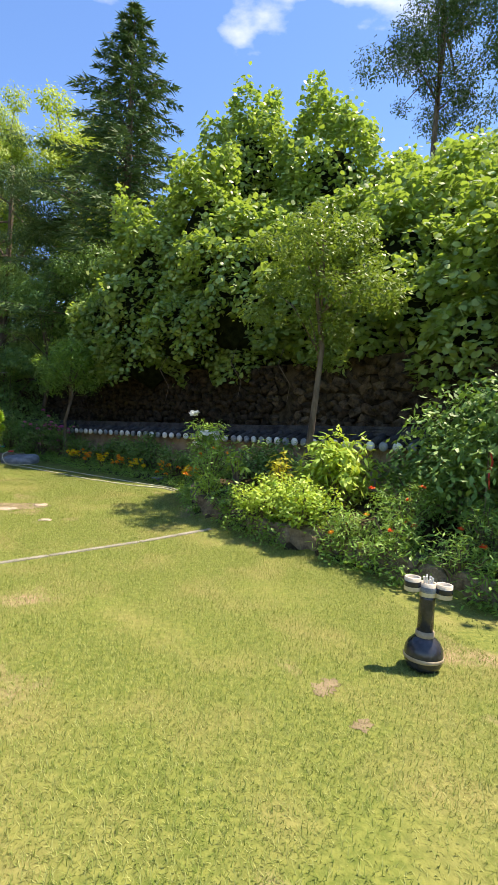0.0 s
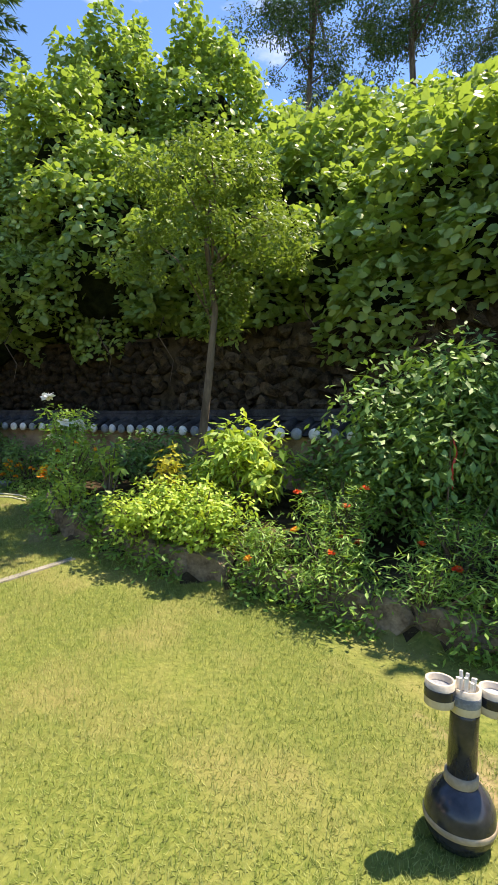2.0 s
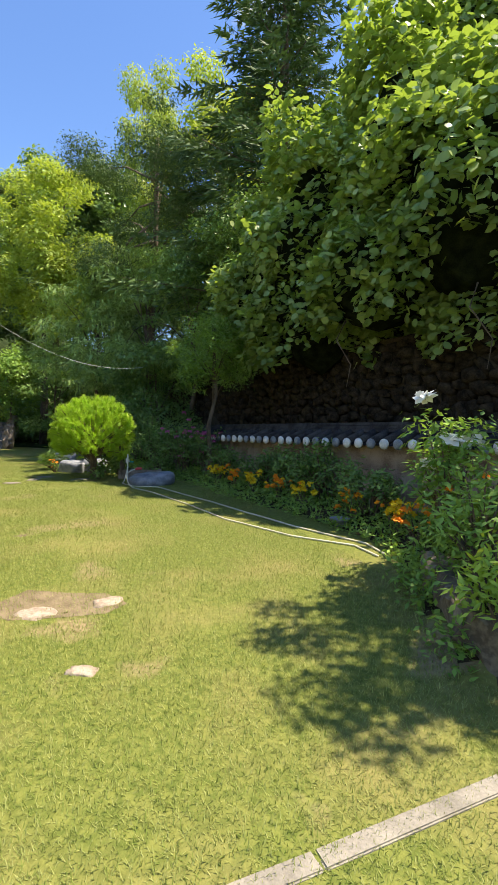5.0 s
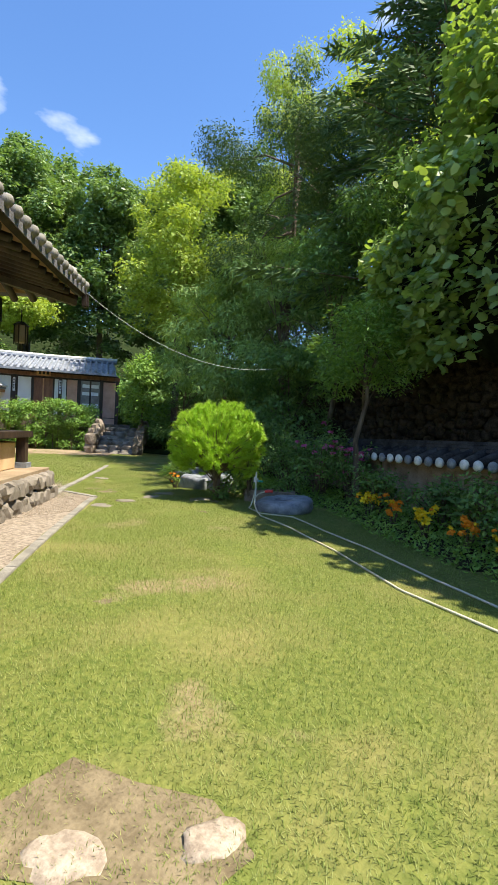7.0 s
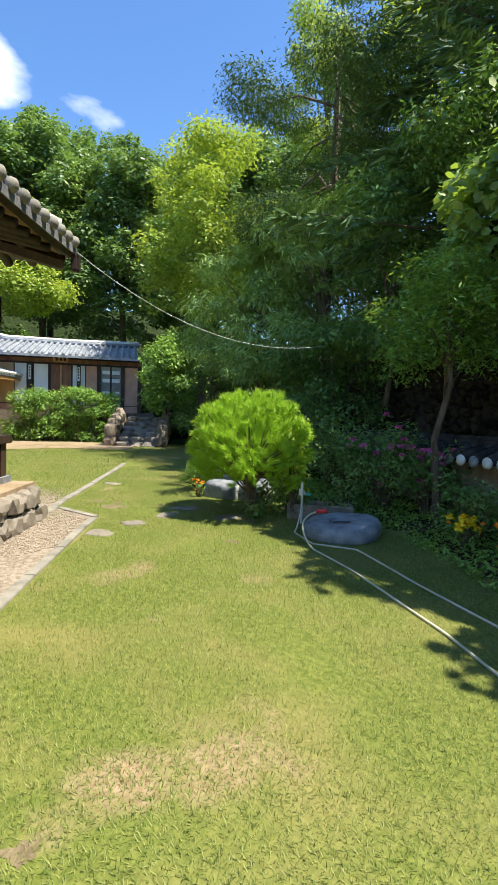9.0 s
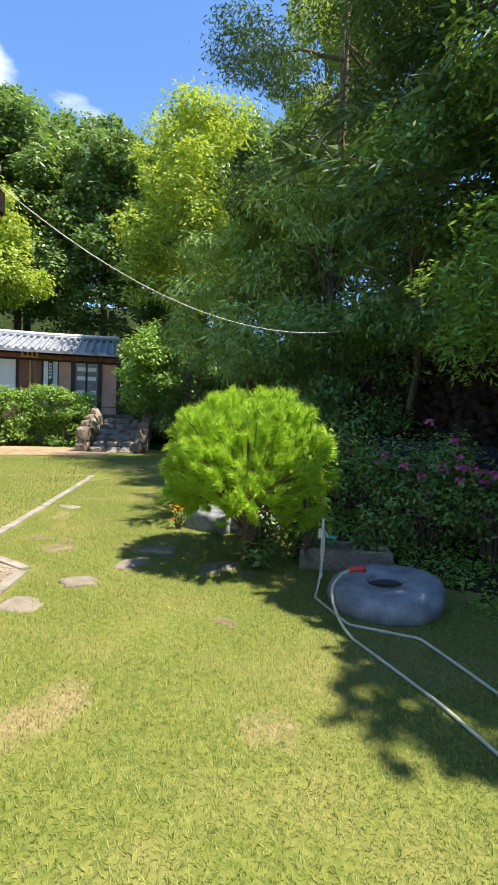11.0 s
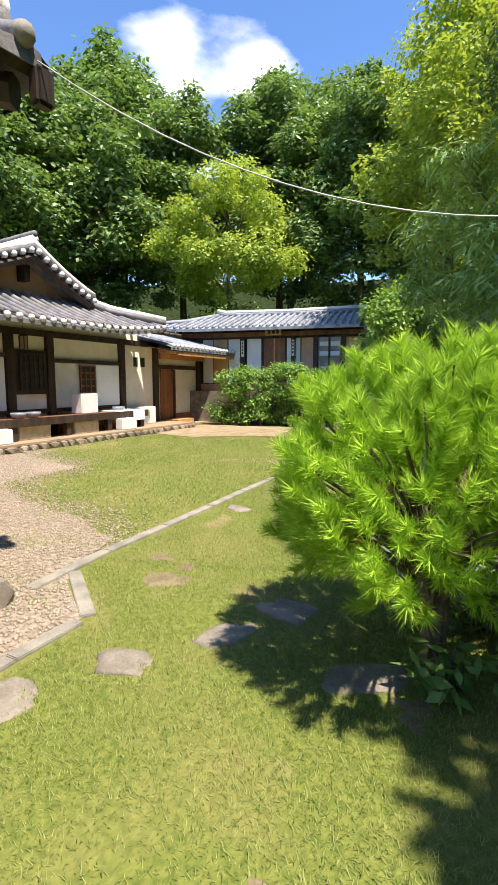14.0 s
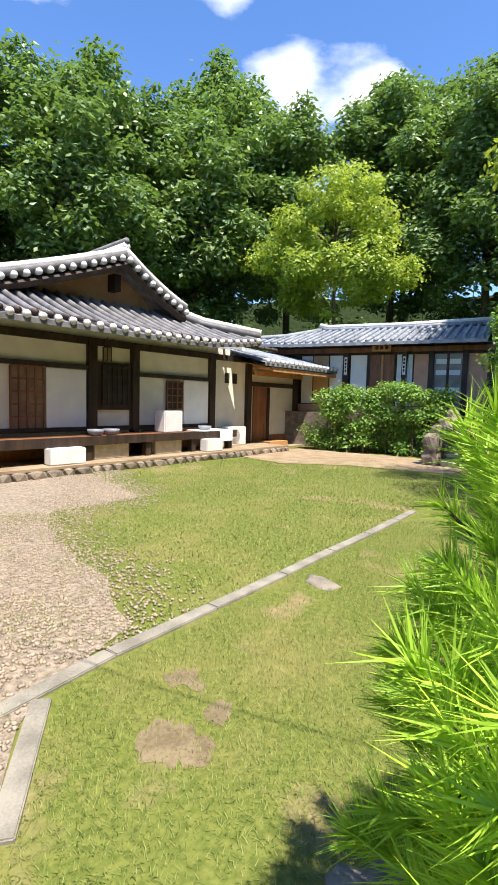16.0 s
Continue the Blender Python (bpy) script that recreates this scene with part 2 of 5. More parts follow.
def lawn_material(name, blades=False):
    """Short turf: green and straw patches, bare earth here and there."""
    m, nd, ln, bs = material(name)
    geo = nd.new("ShaderNodeNewGeometry")

    def nz(scale, detail=5):
        n = nd.new("ShaderNodeTexNoise")
        n.inputs["Scale"].default_value, n.inputs["Detail"].default_value = scale, detail
        ln.new(geo.outputs["Position"], n.inputs["Vector"])
        return n.outputs["Fac"]

    def ramp(fac, p0, p1, c0, c1):
        r = nd.new("ShaderNodeValToRGB")
        r.color_ramp.elements[0].position, r.color_ramp.elements[1].position = p0, p1
        r.color_ramp.elements[0].color, r.color_ramp.elements[1].color = (*c0, 1), (*c1, 1)
        ln.new(fac, r.inputs["Fac"])
        return r.outputs["Color"]

    def mix(f, a, b):
        x = nd.new("ShaderNodeMix")
        x.data_type = "RGBA"
        ln.new(f, x.inputs["Factor"])
        ln.new(a, x.inputs["A"])
        ln.new(b, x.inputs["B"])
        return x.outputs["Result"]

    green = ramp(nz(26, 8), 0.36, 0.64, (0.1, 0.13, 0.022), (0.18, 0.2, 0.042))
    straw = ramp(nz(14), 0.3, 0.7, (0.21, 0.18, 0.058), (0.31, 0.255, 0.1))
    col = mix(ramp(nz(1.5), 0.46, 0.7, (0, 0, 0), (0.6, 0.6, 0.6)), green, straw)
    if blades:
        rnd = ramp(geo.outputs["Random Per Island"], 0.2, 1.0, (0.19, 0.28, 0.05), (0.56, 0.58, 0.22))
        half = nd.new("ShaderNodeMix")
        half.data_type = "RGBA"
        half.inputs["Factor"].default_value = 0.55
        ln.new(col, half.inputs["A"])
        ln.new(rnd, half.inputs["B"])
        col = half.outputs["Result"]
    else:
        earth = ramp(nz(22), 0.3, 0.7, (0.24, 0.16, 0.085), (0.40, 0.30, 0.18))
        col = mix(ramp(nz(0.9, 8), 0.60, 0.68, (0, 0, 0), (1, 1, 1)), col, earth)
    ln.new(col, bs.inputs["Base Color"])
    bs.inputs["Roughness"].default_value = 0.8
    bs.inputs["Specular IOR Level"].default_value = 0.2
    bp = nd.new("ShaderNodeBump")
    bp.inputs["Strength"].default_value, bp.inputs["Distance"].default_value = 0.35, 0.03
    ln.new(nz(45, 8), bp.inputs["Height"])
    ln.new(bp.outputs["Normal"], bs.inputs["Normal"])
    if blades:
        tr = nd.new("ShaderNodeBsdfTranslucent")
        ln.new(col, tr.inputs["Color"])
        mx = nd.new("ShaderNodeMixShader")
        mx.inputs["Fac"].default_value = 0.28
        ln.new(bs.outputs["BSDF"], mx.inputs[1])
        ln.new(tr.outputs["BSDF"], mx.inputs[2])
        ln.new(mx.outputs["Shader"], nd["Material Output"].inputs["Surface"])
    return m


M_LAWN = lawn_material("lawn")
M_BLADE = lawn_material("grass_blades", True)
M_SOIL = surface("soil", (0.035, 0.027, 0.016), (0.09, 0.068, 0.04), 6, 0.95, 0.8)
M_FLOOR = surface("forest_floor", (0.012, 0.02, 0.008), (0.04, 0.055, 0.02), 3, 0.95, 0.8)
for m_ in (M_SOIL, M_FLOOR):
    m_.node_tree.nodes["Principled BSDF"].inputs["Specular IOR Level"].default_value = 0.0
M_EARTH = surface("packed_earth", (0.25, 0.175, 0.1), (0.38, 0.285, 0.18), 3, 0.95, 0.4)
M_WORN = surface("worn_earth", (0.14, 0.105, 0.055), (0.25, 0.195, 0.11), 9, 0.95, 0.5)
M_GRAVEL = surface("gravel_bed", (0.19, 0.15, 0.105), (0.4, 0.33, 0.25), 24, 0.9, 0.9, 90)
M_PEBBLE = surface("pebble", (0.26, 0.2, 0.14), (0.47, 0.39, 0.29), 18, 0.8, 0.3, 90)
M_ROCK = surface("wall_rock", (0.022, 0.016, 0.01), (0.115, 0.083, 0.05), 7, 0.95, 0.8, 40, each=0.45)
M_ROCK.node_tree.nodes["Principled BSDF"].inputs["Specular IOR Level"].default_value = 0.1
M_EDGE = surface("bed_edge_rock", (0.09, 0.065, 0.04), (0.26, 0.2, 0.13), 7, 0.95, 0.8, 40, each=0.3)
M_BEDROCK = surface("edging_rock", (0.14, 0.11, 0.08), (0.33, 0.27, 0.2), 5, 0.9, 0.6, 40, each=0.25)
M_SLAB = surface("slab_stone", (0.17, 0.145, 0.11), (0.29, 0.25, 0.2), 5, 0.85, 0.4, 50, each=0.12)
M_GRANITE = surface("granite", (0.15, 0.165, 0.18), (0.33, 0.345, 0.36), 7, 0.8, 0.5, 90)
M_CONCRETE = surface("kerb_concrete", (0.19, 0.175, 0.14), (0.32, 0.295, 0.24), 6, 0.9, 0.3, 80)
M_TILE = surface("roof_tile", (0.12, 0.115, 0.115), (0.25, 0.24, 0.24), 4, 0.6, 0.3, 50, each=0.15)
M_TILE_BLUE = surface("roof_tile_bluish", (0.16, 0.18, 0.21), (0.34, 0.36, 0.4), 4, 0.55, 0.3, 50, each=0.12)
M_TILE_OLD = surface("old_wall_tile", (0.024, 0.023, 0.024), (0.075, 0.072, 0.072), 5, 0.9, 0.4, 50, each=0.2)
M_TILE_OLD.node_tree.nodes["Principled BSDF"].inputs["Specular IOR Level"].default_value = 0.08
M_LIME = surface("lime_plaster_end", (0.62, 0.6, 0.55), (0.85, 0.83, 0.78), 9, 0.9, 0.3, 50)
M_WOOD = surface("dark_timber", (0.02, 0.012, 0.008), (0.06, 0.034, 0.02), 6, 0.6, 0.3, 40, stretch=(1, 1, 0.2))
M_WOOD_RED = surface("reddish_timber", (0.16, 0.06, 0.025), (0.3, 0.13, 0.055), 6, 0.55, 0.3, 40, stretch=(1, 1, 0.2))
M_WOOD_NEW = surface("fresh_timber", (0.45, 0.21, 0.07), (0.62, 0.33, 0.13), 6, 0.55, 0.2, 40)
M_PLASTER = surface("cream_plaster", (0.76, 0.72, 0.6), (0.86, 0.83, 0.72), 3, 0.9, 0.15, 60)
M_WHITE = surface("white_paper", (0.8, 0.81, 0.8), (0.88, 0.89, 0.87), 3, 0.85, 0.1, 60)
M_OCHRE = surface("ochre_plaster", (0.55, 0.36, 0.18), (0.7, 0.5, 0.28), 3, 0.9, 0.15, 60)
M_PINK = surface("salmon_plaster", (0.6, 0.33, 0.22), (0.72, 0.43, 0.3), 3, 0.9, 0.15, 60)
M_BARK = surface("bark", (0.08, 0.055, 0.035), (0.2, 0.15, 0.1), 9, 0.95, 0.9, 40, stretch=(1, 1, 0.25))
M_BLACK_JAR = surface("glazed_pot", (0.012, 0.013, 0.018), (0.04, 0.042, 0.05), 6, 0.18, 0.1, 30)
M_CREAM_JAR = surface("unglazed_band", (0.45, 0.39, 0.3), (0.6, 0.54, 0.44), 9, 0.7, 0.2, 60)
M_BAND = surface("tan_band", (0.27, 0.21, 0.13), (0.42, 0.34, 0.23), 9, 0.7, 0.3, 60)
M_PLASTIC = surface("white_plastic", (0.7, 0.7, 0.68), (0.8, 0.8, 0.78), 4, 0.5, 0.0)
M_HOSE = surface("hose_rubber", (0.55, 0.52, 0.36), (0.7, 0.67, 0.5), 6, 0.5, 0.0)
M_RED = surface("red_plastic", (0.6, 0.03, 0.03), (0.75, 0.06, 0.05), 6, 0.4, 0.0)
M_TEAL = surface("teal_plastic", (0.03, 0.4, 0.32), (0.05, 0.5, 0.4), 6, 0.4, 0.0)
M_METAL = surface("grey_metal", (0.45, 0.46, 0.47), (0.6, 0.6, 0.6), 5, 0.4, 0.0, metal=0.7)
M_DARK = surface("dark_recess", (0.02, 0.018, 0.016), (0.05, 0.045, 0.04), 5, 0.8, 0.0)
# near-black: the shade inside the kudzu is put into this colour
M_VINE_SHADE = surface("shaded_stems", (0.006, 0.009, 0.004), (0.02, 0.024, 0.01), 7, 0.95, 0.8)
M_VINE_SHADE.node_tree.nodes["Principled BSDF"].inputs["Specular IOR Level"].default_value = 0.0
M_WIRE = surface("cable_sheath", (0.35, 0.36, 0.35), (0.5, 0.5, 0.48), 5, 0.5, 0.0)
L_KUDZU = foliage("kudzu_leaf", (0.11, 0.185, 0.05), (0.34, 0.43, 0.14), 0.42, 0.4, (0.4, 0.56, 0.06), 1.2)
L_FOREST = foliage("oak_leaf", (0.075, 0.135, 0.045), (0.25, 0.34, 0.125), 0.33, 0.42, (0.26, 0.42, 0.06), 0.5)
L_YELLOW = foliage("locust_leaf", (0.17, 0.25, 0.04), (0.38, 0.47, 0.1), 0.42, 0.5, (0.55, 0.66, 0.06), 0.5)
L_SPRUCE = foliage("spruce_needle", (0.045, 0.1, 0.03), (0.13, 0.21, 0.06), 0.15, 0.6, (0.08, 0.14, 0.03), 0.6)
L_BAMBOO = foliage("drooping_leaf", (0.16, 0.26, 0.07), (0.42, 0.56, 0.18), 0.4, 0.5, (0.3, 0.45, 0.06), 0.5)
L_TREE = foliage("garden_tree_leaf", (0.06, 0.115, 0.022), (0.18, 0.25, 0.05), 0.35, 0.45, (0.26, 0.38, 0.04), 1.5)
L_PINE = foliage("pine_needle", (0.2, 0.37, 0.025), (0.46, 0.66, 0.06), 0.38, 0.5, (0.42, 0.62, 0.04), 2.0)
L_SHRUB = foliage("shrub_leaf", (0.085, 0.19, 0.03), (0.27, 0.42, 0.08), 0.35, 0.5, (0.32, 0.5, 0.05), 2.0)
L_LIME = foliage("bright_shrub_leaf", (0.18, 0.31, 0.035), (0.42, 0.54, 0.085), 0.38, 0.5, (0.55, 0.66, 0.06), 2.0)
L_DARK = foliage("dark_shrub_leaf", (0.07, 0.15, 0.035), (0.22, 0.35, 0.085), 0.3, 0.5, (0.18, 0.32, 0.04), 2.0)
L_GOLD = foliage("golden_leaf", (0.6, 0.5, 0.03), (0.72, 0.64, 0.08), 0.3, 0.5, (0.7, 0.6, 0.05), 2.0)
P_YELLOW = foliage("yellow_petal", (0.75, 0.5, 0.01), (0.85, 0.62, 0.02), 0.15, 0.6, (0.8, 0.6, 0.02), 3)
P_ORANGE = foliage("orange_petal", (0.8, 0.22, 0.01), (0.85, 0.36, 0.015), 0.15, 0.6, (0.8, 0.3, 0.02), 3)
P_RED = foliage("red_petal", (0.75, 0.06, 0.015), (0.85, 0.14, 0.02), 0.15, 0.6, (0.8, 0.1, 0.02), 3)
P_PINK = foliage("pink_petal", (0.55, 0.09, 0.28), (0.7, 0.2, 0.42), 0.15, 0.6, (0.6, 0.15, 0.35), 3)
P_WHITE = foliage("white_petal", (0.75, 0.75, 0.7), (0.85, 0.85, 0.8), 0.15, 0.6, (0.8, 0.8, 0.75), 3)

# ---- the lie of the land ----
WALL_LINE = [(10.0, -3.3), (2.6, 7.1), (0.1, 10.6), (-5.7, 15.6), (-9.0, 18.4), (-17.0, 26.5)]
BED_LINE = [(6.0, 0.6), (2.49, 4.18), (1.6, 5.1), (1.07, 5.76), (0.47, 6.15), (-0.08, 6.85), (-0.75, 7.5), (-1.0, 8.7), (-1.3, 9.8), (-2.2, 10.8), (-4.1, 12.4), (-5.6, 13.9), (-8.3, 15.0), (-12.0, 18.5), (-16.5, 23)]


def side(line, x, y):
    """Signed distance from a line walked along; to its right is positive."""
    x, y = np.asarray(x, float), np.asarray(y, float)
    best, out = np.full(x.shape, 1e9), np.zeros(x.shape)
    for i, ((ax, ay), (bx, by)) in enumerate(zip(line, line[1:])):
        dx, dy = bx - ax, by - ay
        ln = math.hypot(dx, dy)
        t = ((x - ax) * dx + (y - ay) * dy) / ln ** 2
        tc = np.clip(t, -99 if i == 0 else 0, 99 if i == len(line) - 2 else 1)
        d = np.hypot(x - ax - tc * dx, y - ay - tc * dy)
        s = np.sign((x - ax) * dy - (y - ay) * dx)
        hit = d < best
        best, out = np.where(hit, d, best), np.where(hit, d * s, out)
    return out


def smooth(t):
    t = np.clip(t, 0, 1)
    return t * t * (3 - 2 * t)


def gz(x, y):
    """Height of the ground."""
    x, y = np.asarray(x, float), np.asarray(y, float)
    z = 0.27 * smooth((y - 4.5) / 5.0) + 0.012 * np.sin(x * 1.7) * np.sin(y * 1.3)
    b, s = side(BED_LINE, x, y), side(WALL_LINE, x, y)
    z = z + np.where(y < 9.2, 0.32, 0.06) * smooth(b / 0.3) + 0.25 * smooth((b - 0.3) / 3)
    hill = np.clip(s - 1.25, 0, 15)
    z = z + np.where(s > 1.25, 2.4 + hill * 0.62, 0)
    w = np.clip(-0.85 * x + 0.53 * y - 38, 0, 40)
    return z + np.where(s > 1.25, 0, w * 0.38)


def g(x, y):
    return float(gz(x, y))


def along(line, d, off=0.0):
    """The point d metres along a line, off metres to its right, and its heading."""
    for (ax, ay), (bx, by) in zip(line, line[1:]):
        ln = math.hypot(bx - ax, by - ay)
        if d <= ln:
            ux, uy = (bx - ax) / ln, (by - ay) / ln
            return ax + ux * d + uy * off, ay + uy * d - ux * off, math.atan2(uy, ux)
        d -= ln
    return bx + uy * off, by - ux * off, math.atan2(uy, ux)


def length(line):
    return sum(math.hypot(b[0] - a[0], b[1] - a[1]) for a, b in zip(line, line[1:]))


gx = np.concatenate([-np.geomspace(900, 45, 14), np.arange(-42, -13, 1.0), np.arange(-13, 5, 0.18), np.arange(5, 26, 1.0), np.geomspace(28, 900, 14)])
gy = np.concatenate([-np.geomspace(900, 12, 16), np.arange(-10, -1, 1.0), np.arange(-1, 17, 0.18), np.arange(17, 45, 1.0), np.geomspace(48, 900, 14)])
GX, GY = np.meshgrid(gx, gy)
GV = np.stack([GX.ravel(), GY.ravel(), gz(GX.ravel(), GY.ravel())], 1)
ii = (np.arange(len(gy) - 1)[:, None] * len(gx) + np.arange(len(gx) - 1)[None]).ravel()
ground = mesh_of("ground", GV, np.stack([ii, ii + 1, ii + 1 + len(gx), ii + len(gx)], 1), M_LAWN, None, "short mown lawn with straw patches and bare earth", True)
tagged(ground, category="lawn", kind="structure")
ground.data.materials.append(M_SOIL)
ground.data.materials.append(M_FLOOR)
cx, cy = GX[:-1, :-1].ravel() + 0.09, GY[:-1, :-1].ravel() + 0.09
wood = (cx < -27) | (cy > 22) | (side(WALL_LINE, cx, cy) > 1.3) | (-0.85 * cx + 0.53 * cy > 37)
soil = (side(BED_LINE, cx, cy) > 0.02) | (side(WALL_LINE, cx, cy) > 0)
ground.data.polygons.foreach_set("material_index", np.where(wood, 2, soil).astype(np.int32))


def sheet(name, outline, mat, label, lift=0.012, step=0.35, category="path", ragged=0.0):
    """A patch of other ground cover that follows the land."""
    bm = bmesh.new()
    ring = []
    for (ax, ay), (bx, by) in zip(outline, outline[1:] + outline[:1]):
        n = max(1, int(math.hypot(bx - ax, by - ay) / 0.25)) if ragged else 1
        for q in range(n):
            w = ragged if q else 0
            ring.append((ax + (bx - ax) * q / n + rng.uniform(-w, w), ay + (by - ay) * q / n + rng.uniform(-w, w)))
    f = bm.faces.new([bm.verts.new((x, y, 0)) for x, y in ring])
    bmesh.ops.triangulate(bm, faces=[f])
    for _ in range(5):
        es = [e for e in bm.edges if e.calc_length() > step * 2]
        if not es:
            break
        bmesh.ops.subdivide_edges(bm, edges=es, cuts=1)
        bmesh.ops.triangulate(bm, faces=bm.faces[:])
    for v in bm.verts:
        v.co.z = g(v.co.x, v.co.y) + lift
    bmesh.ops.recalc_face_normals(bm, faces=bm.faces[:])
    return tagged(part(name, bm, mat), label, category, kind="structure")

# ---- low tiled garden wall and stone retaining wall ----
FALL = 0.018


def extrude_along(line, profile, d0, d1, step=0.5, fall=0.0):
    """profile: (offset to the right, height above z 0), closed."""
    bm = bmesh.new()
    rings = []
    for d in np.arange(d0, d1 + 0.01, step):
        ring = []
        for off, z in profile:
            x, y, _ = along(line, d, off)
            ring.append(bm.verts.new((x, y, z - fall * max(0.0, d - 12.8))))
        rings.append(ring)
    k = len(profile)
    for q, w in zip(rings, rings[1:]):
        for i in range(k):
            bm.faces.new((q[i], q[(i + 1) % k], w[(i + 1) % k], w[i]))
    bm.faces.new(rings[0])
    bm.faces.new(rings[-1][::-1])
    bmesh.ops.recalc_face_normals(bm, faces=bm.faces[:])
    return bm


garden_wall = thing("garden_wall", "low garden wall of stones capped with dark roof tiles", "wall", kind="structure")
part("wall_body", extrude_along(WALL_LINE, [(-0.17, 0.1), (0.17, 0.1), (0.17, 1.34), (-0.17, 1.34)], 9.5, 32, fall=FALL), surface("wall_stone_daub", (0.2, 0.13, 0.085), (0.42, 0.31, 0.22), 4, 0.95, 0.6), garden_wall)
part("tile_slope", extrude_along(WALL_LINE, [(-0.36, 1.36), (0.36, 1.36), (0.05, 1.54), (-0.05, 1.54)], 9.5, 32, fall=FALL), M_TILE_OLD, garden_wall, "dark sloping roof tiles")
for h, r in ((1.57, 0.10), (1.62, 0.085), (1.67, 0.07)):
    part("ridge_tile", extrude_along(WALL_LINE, [(-r, h - 0.025), (r, h - 0.025), (r * 0.9, h + 0.02), (-r * 0.9, h + 0.02)], 9.5, 32, fall=FALL), M_TILE_OLD, garden_wall)
cap_bm = lathe([(0.055, -0.03), (0.075, 0.0), (0.07, 0.03), (0.035, 0.045)], 12)
for v in cap_bm.verts:
    v.co = Vector((v.co.x, -v.co.z - 0.37, v.co.y + 1.36))
cap0 = part("end_cap", cap_bm, M_LIME, garden_wall, "", True)
cap_dark = cap0.data.copy()
cap_dark.materials.clear()
cap_dark.materials.append(M_GRANITE)
half_bm = tube([(0, -0.36, 1.385), (0, 0, 1.545)], 0.065, 8)
half0 = part("round_tile", half_bm, M_TILE_OLD, garden_wall, "", True)
first = True
for k, d in enumerate(np.arange(9.8, 31.5, 0.25)):
    x, y, a = along(WALL_LINE, d)
    m = Matrix.Translation((x, y, 0.02 - FALL * max(0.0, d - 12.8))) @ Matrix.Rotation(a + math.pi, 4, "Z")
    for src, skip in ((half0, False), (cap0, (k * 7) % 11 in (3, 8))):
        ob = src if first else new(src.name.split(".")[0], src.data)
        ob.parent, ob.matrix_basis = garden_wall, m
        if src is cap0 and k and (k * 5) % 7 in (0, 3, 4):
            ob.data = cap_dark
    first = False

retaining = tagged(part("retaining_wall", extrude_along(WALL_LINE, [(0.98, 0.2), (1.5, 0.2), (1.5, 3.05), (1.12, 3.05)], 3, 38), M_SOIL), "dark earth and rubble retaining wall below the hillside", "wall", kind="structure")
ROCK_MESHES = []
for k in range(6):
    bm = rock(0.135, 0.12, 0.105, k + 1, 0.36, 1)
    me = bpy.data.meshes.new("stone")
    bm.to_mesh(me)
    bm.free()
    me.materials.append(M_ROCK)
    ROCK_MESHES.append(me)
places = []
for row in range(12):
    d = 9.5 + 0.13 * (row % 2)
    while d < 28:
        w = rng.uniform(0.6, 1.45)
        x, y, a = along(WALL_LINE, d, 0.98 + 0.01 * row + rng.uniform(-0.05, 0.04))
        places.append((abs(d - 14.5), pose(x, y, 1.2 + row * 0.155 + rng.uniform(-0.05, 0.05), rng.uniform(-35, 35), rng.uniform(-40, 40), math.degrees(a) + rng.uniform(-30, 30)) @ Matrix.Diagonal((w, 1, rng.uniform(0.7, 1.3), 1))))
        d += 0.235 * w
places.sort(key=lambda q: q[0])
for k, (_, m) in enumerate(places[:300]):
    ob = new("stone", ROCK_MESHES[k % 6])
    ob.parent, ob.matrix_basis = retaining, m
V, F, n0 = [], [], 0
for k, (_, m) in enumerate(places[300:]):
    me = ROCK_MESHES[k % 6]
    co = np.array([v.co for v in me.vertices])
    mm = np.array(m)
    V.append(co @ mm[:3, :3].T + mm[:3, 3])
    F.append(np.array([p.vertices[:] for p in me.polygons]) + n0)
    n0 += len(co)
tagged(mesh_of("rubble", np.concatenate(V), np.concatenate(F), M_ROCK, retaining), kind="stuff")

# ---- edging rocks of the flower bed ----
bed = tagged(part("bed_edging", extrude_along(BED_LINE, [(0.16, -0.1), (0.3, -0.1), (0.3, 0.24), (0.2, 0.24)], 0.5, 10.9, 0.3), M_SOIL), "low rough stone edging of the raised flower bed", "edging", kind="structure")
d = 1.5
k = 0
while d < 10.9:
    x, y, a = along(BED_LINE, d, 0.13)
    w = rng.uniform(0.7, 1.3)
    bm = rock(0.2 * w, 0.13, 0.15 + 0.05 * rng.uniform(-1, 1), 20 + k, 0.34, 2)
    bm.transform(pose(0, 0, 0, 0, 0, math.degrees(a)))
    ob = part("stone", bm, M_EDGE, bed)
    ob.location = (x, y, g(*along(BED_LINE, d, -0.2)[:2]) + 0.13)
    d += 0.36 * w
    k += 1

# ---- kerbs, gravel, path, stepping stones ----


def kerb(name, pts, width=0.1, high=0.02, piece=0.9):
    th = thing(name, "weathered concrete kerb stones set flush in the lawn", "kerb", kind="structure")
    L, d, k = length(pts), 0.0, 0
    while d < L - 0.05:
        e = min(d + piece, L)
        x0, y0, a = along(pts, d + 0.004)
        x1, y1, _ = along(pts, e - 0.004)
        n = math.hypot(x1 - x0, y1 - y0)
        bm = box(0, n, -width / 2, width / 2, -0.12, high, 0.006)
        base, rise = g(x0, y0), g(x1, y1) - g(x0, y0)
        for v in bm.verts:
            v.co.z += rise * v.co.x / n
        ob = part("kerb_stone", bm, M_CONCRETE, th)
        ob.matrix_basis = pose(x0, y0, base, 0, 0, math.degrees(math.atan2(y1 - y0, x1 - x0)))
        d = e
    return th


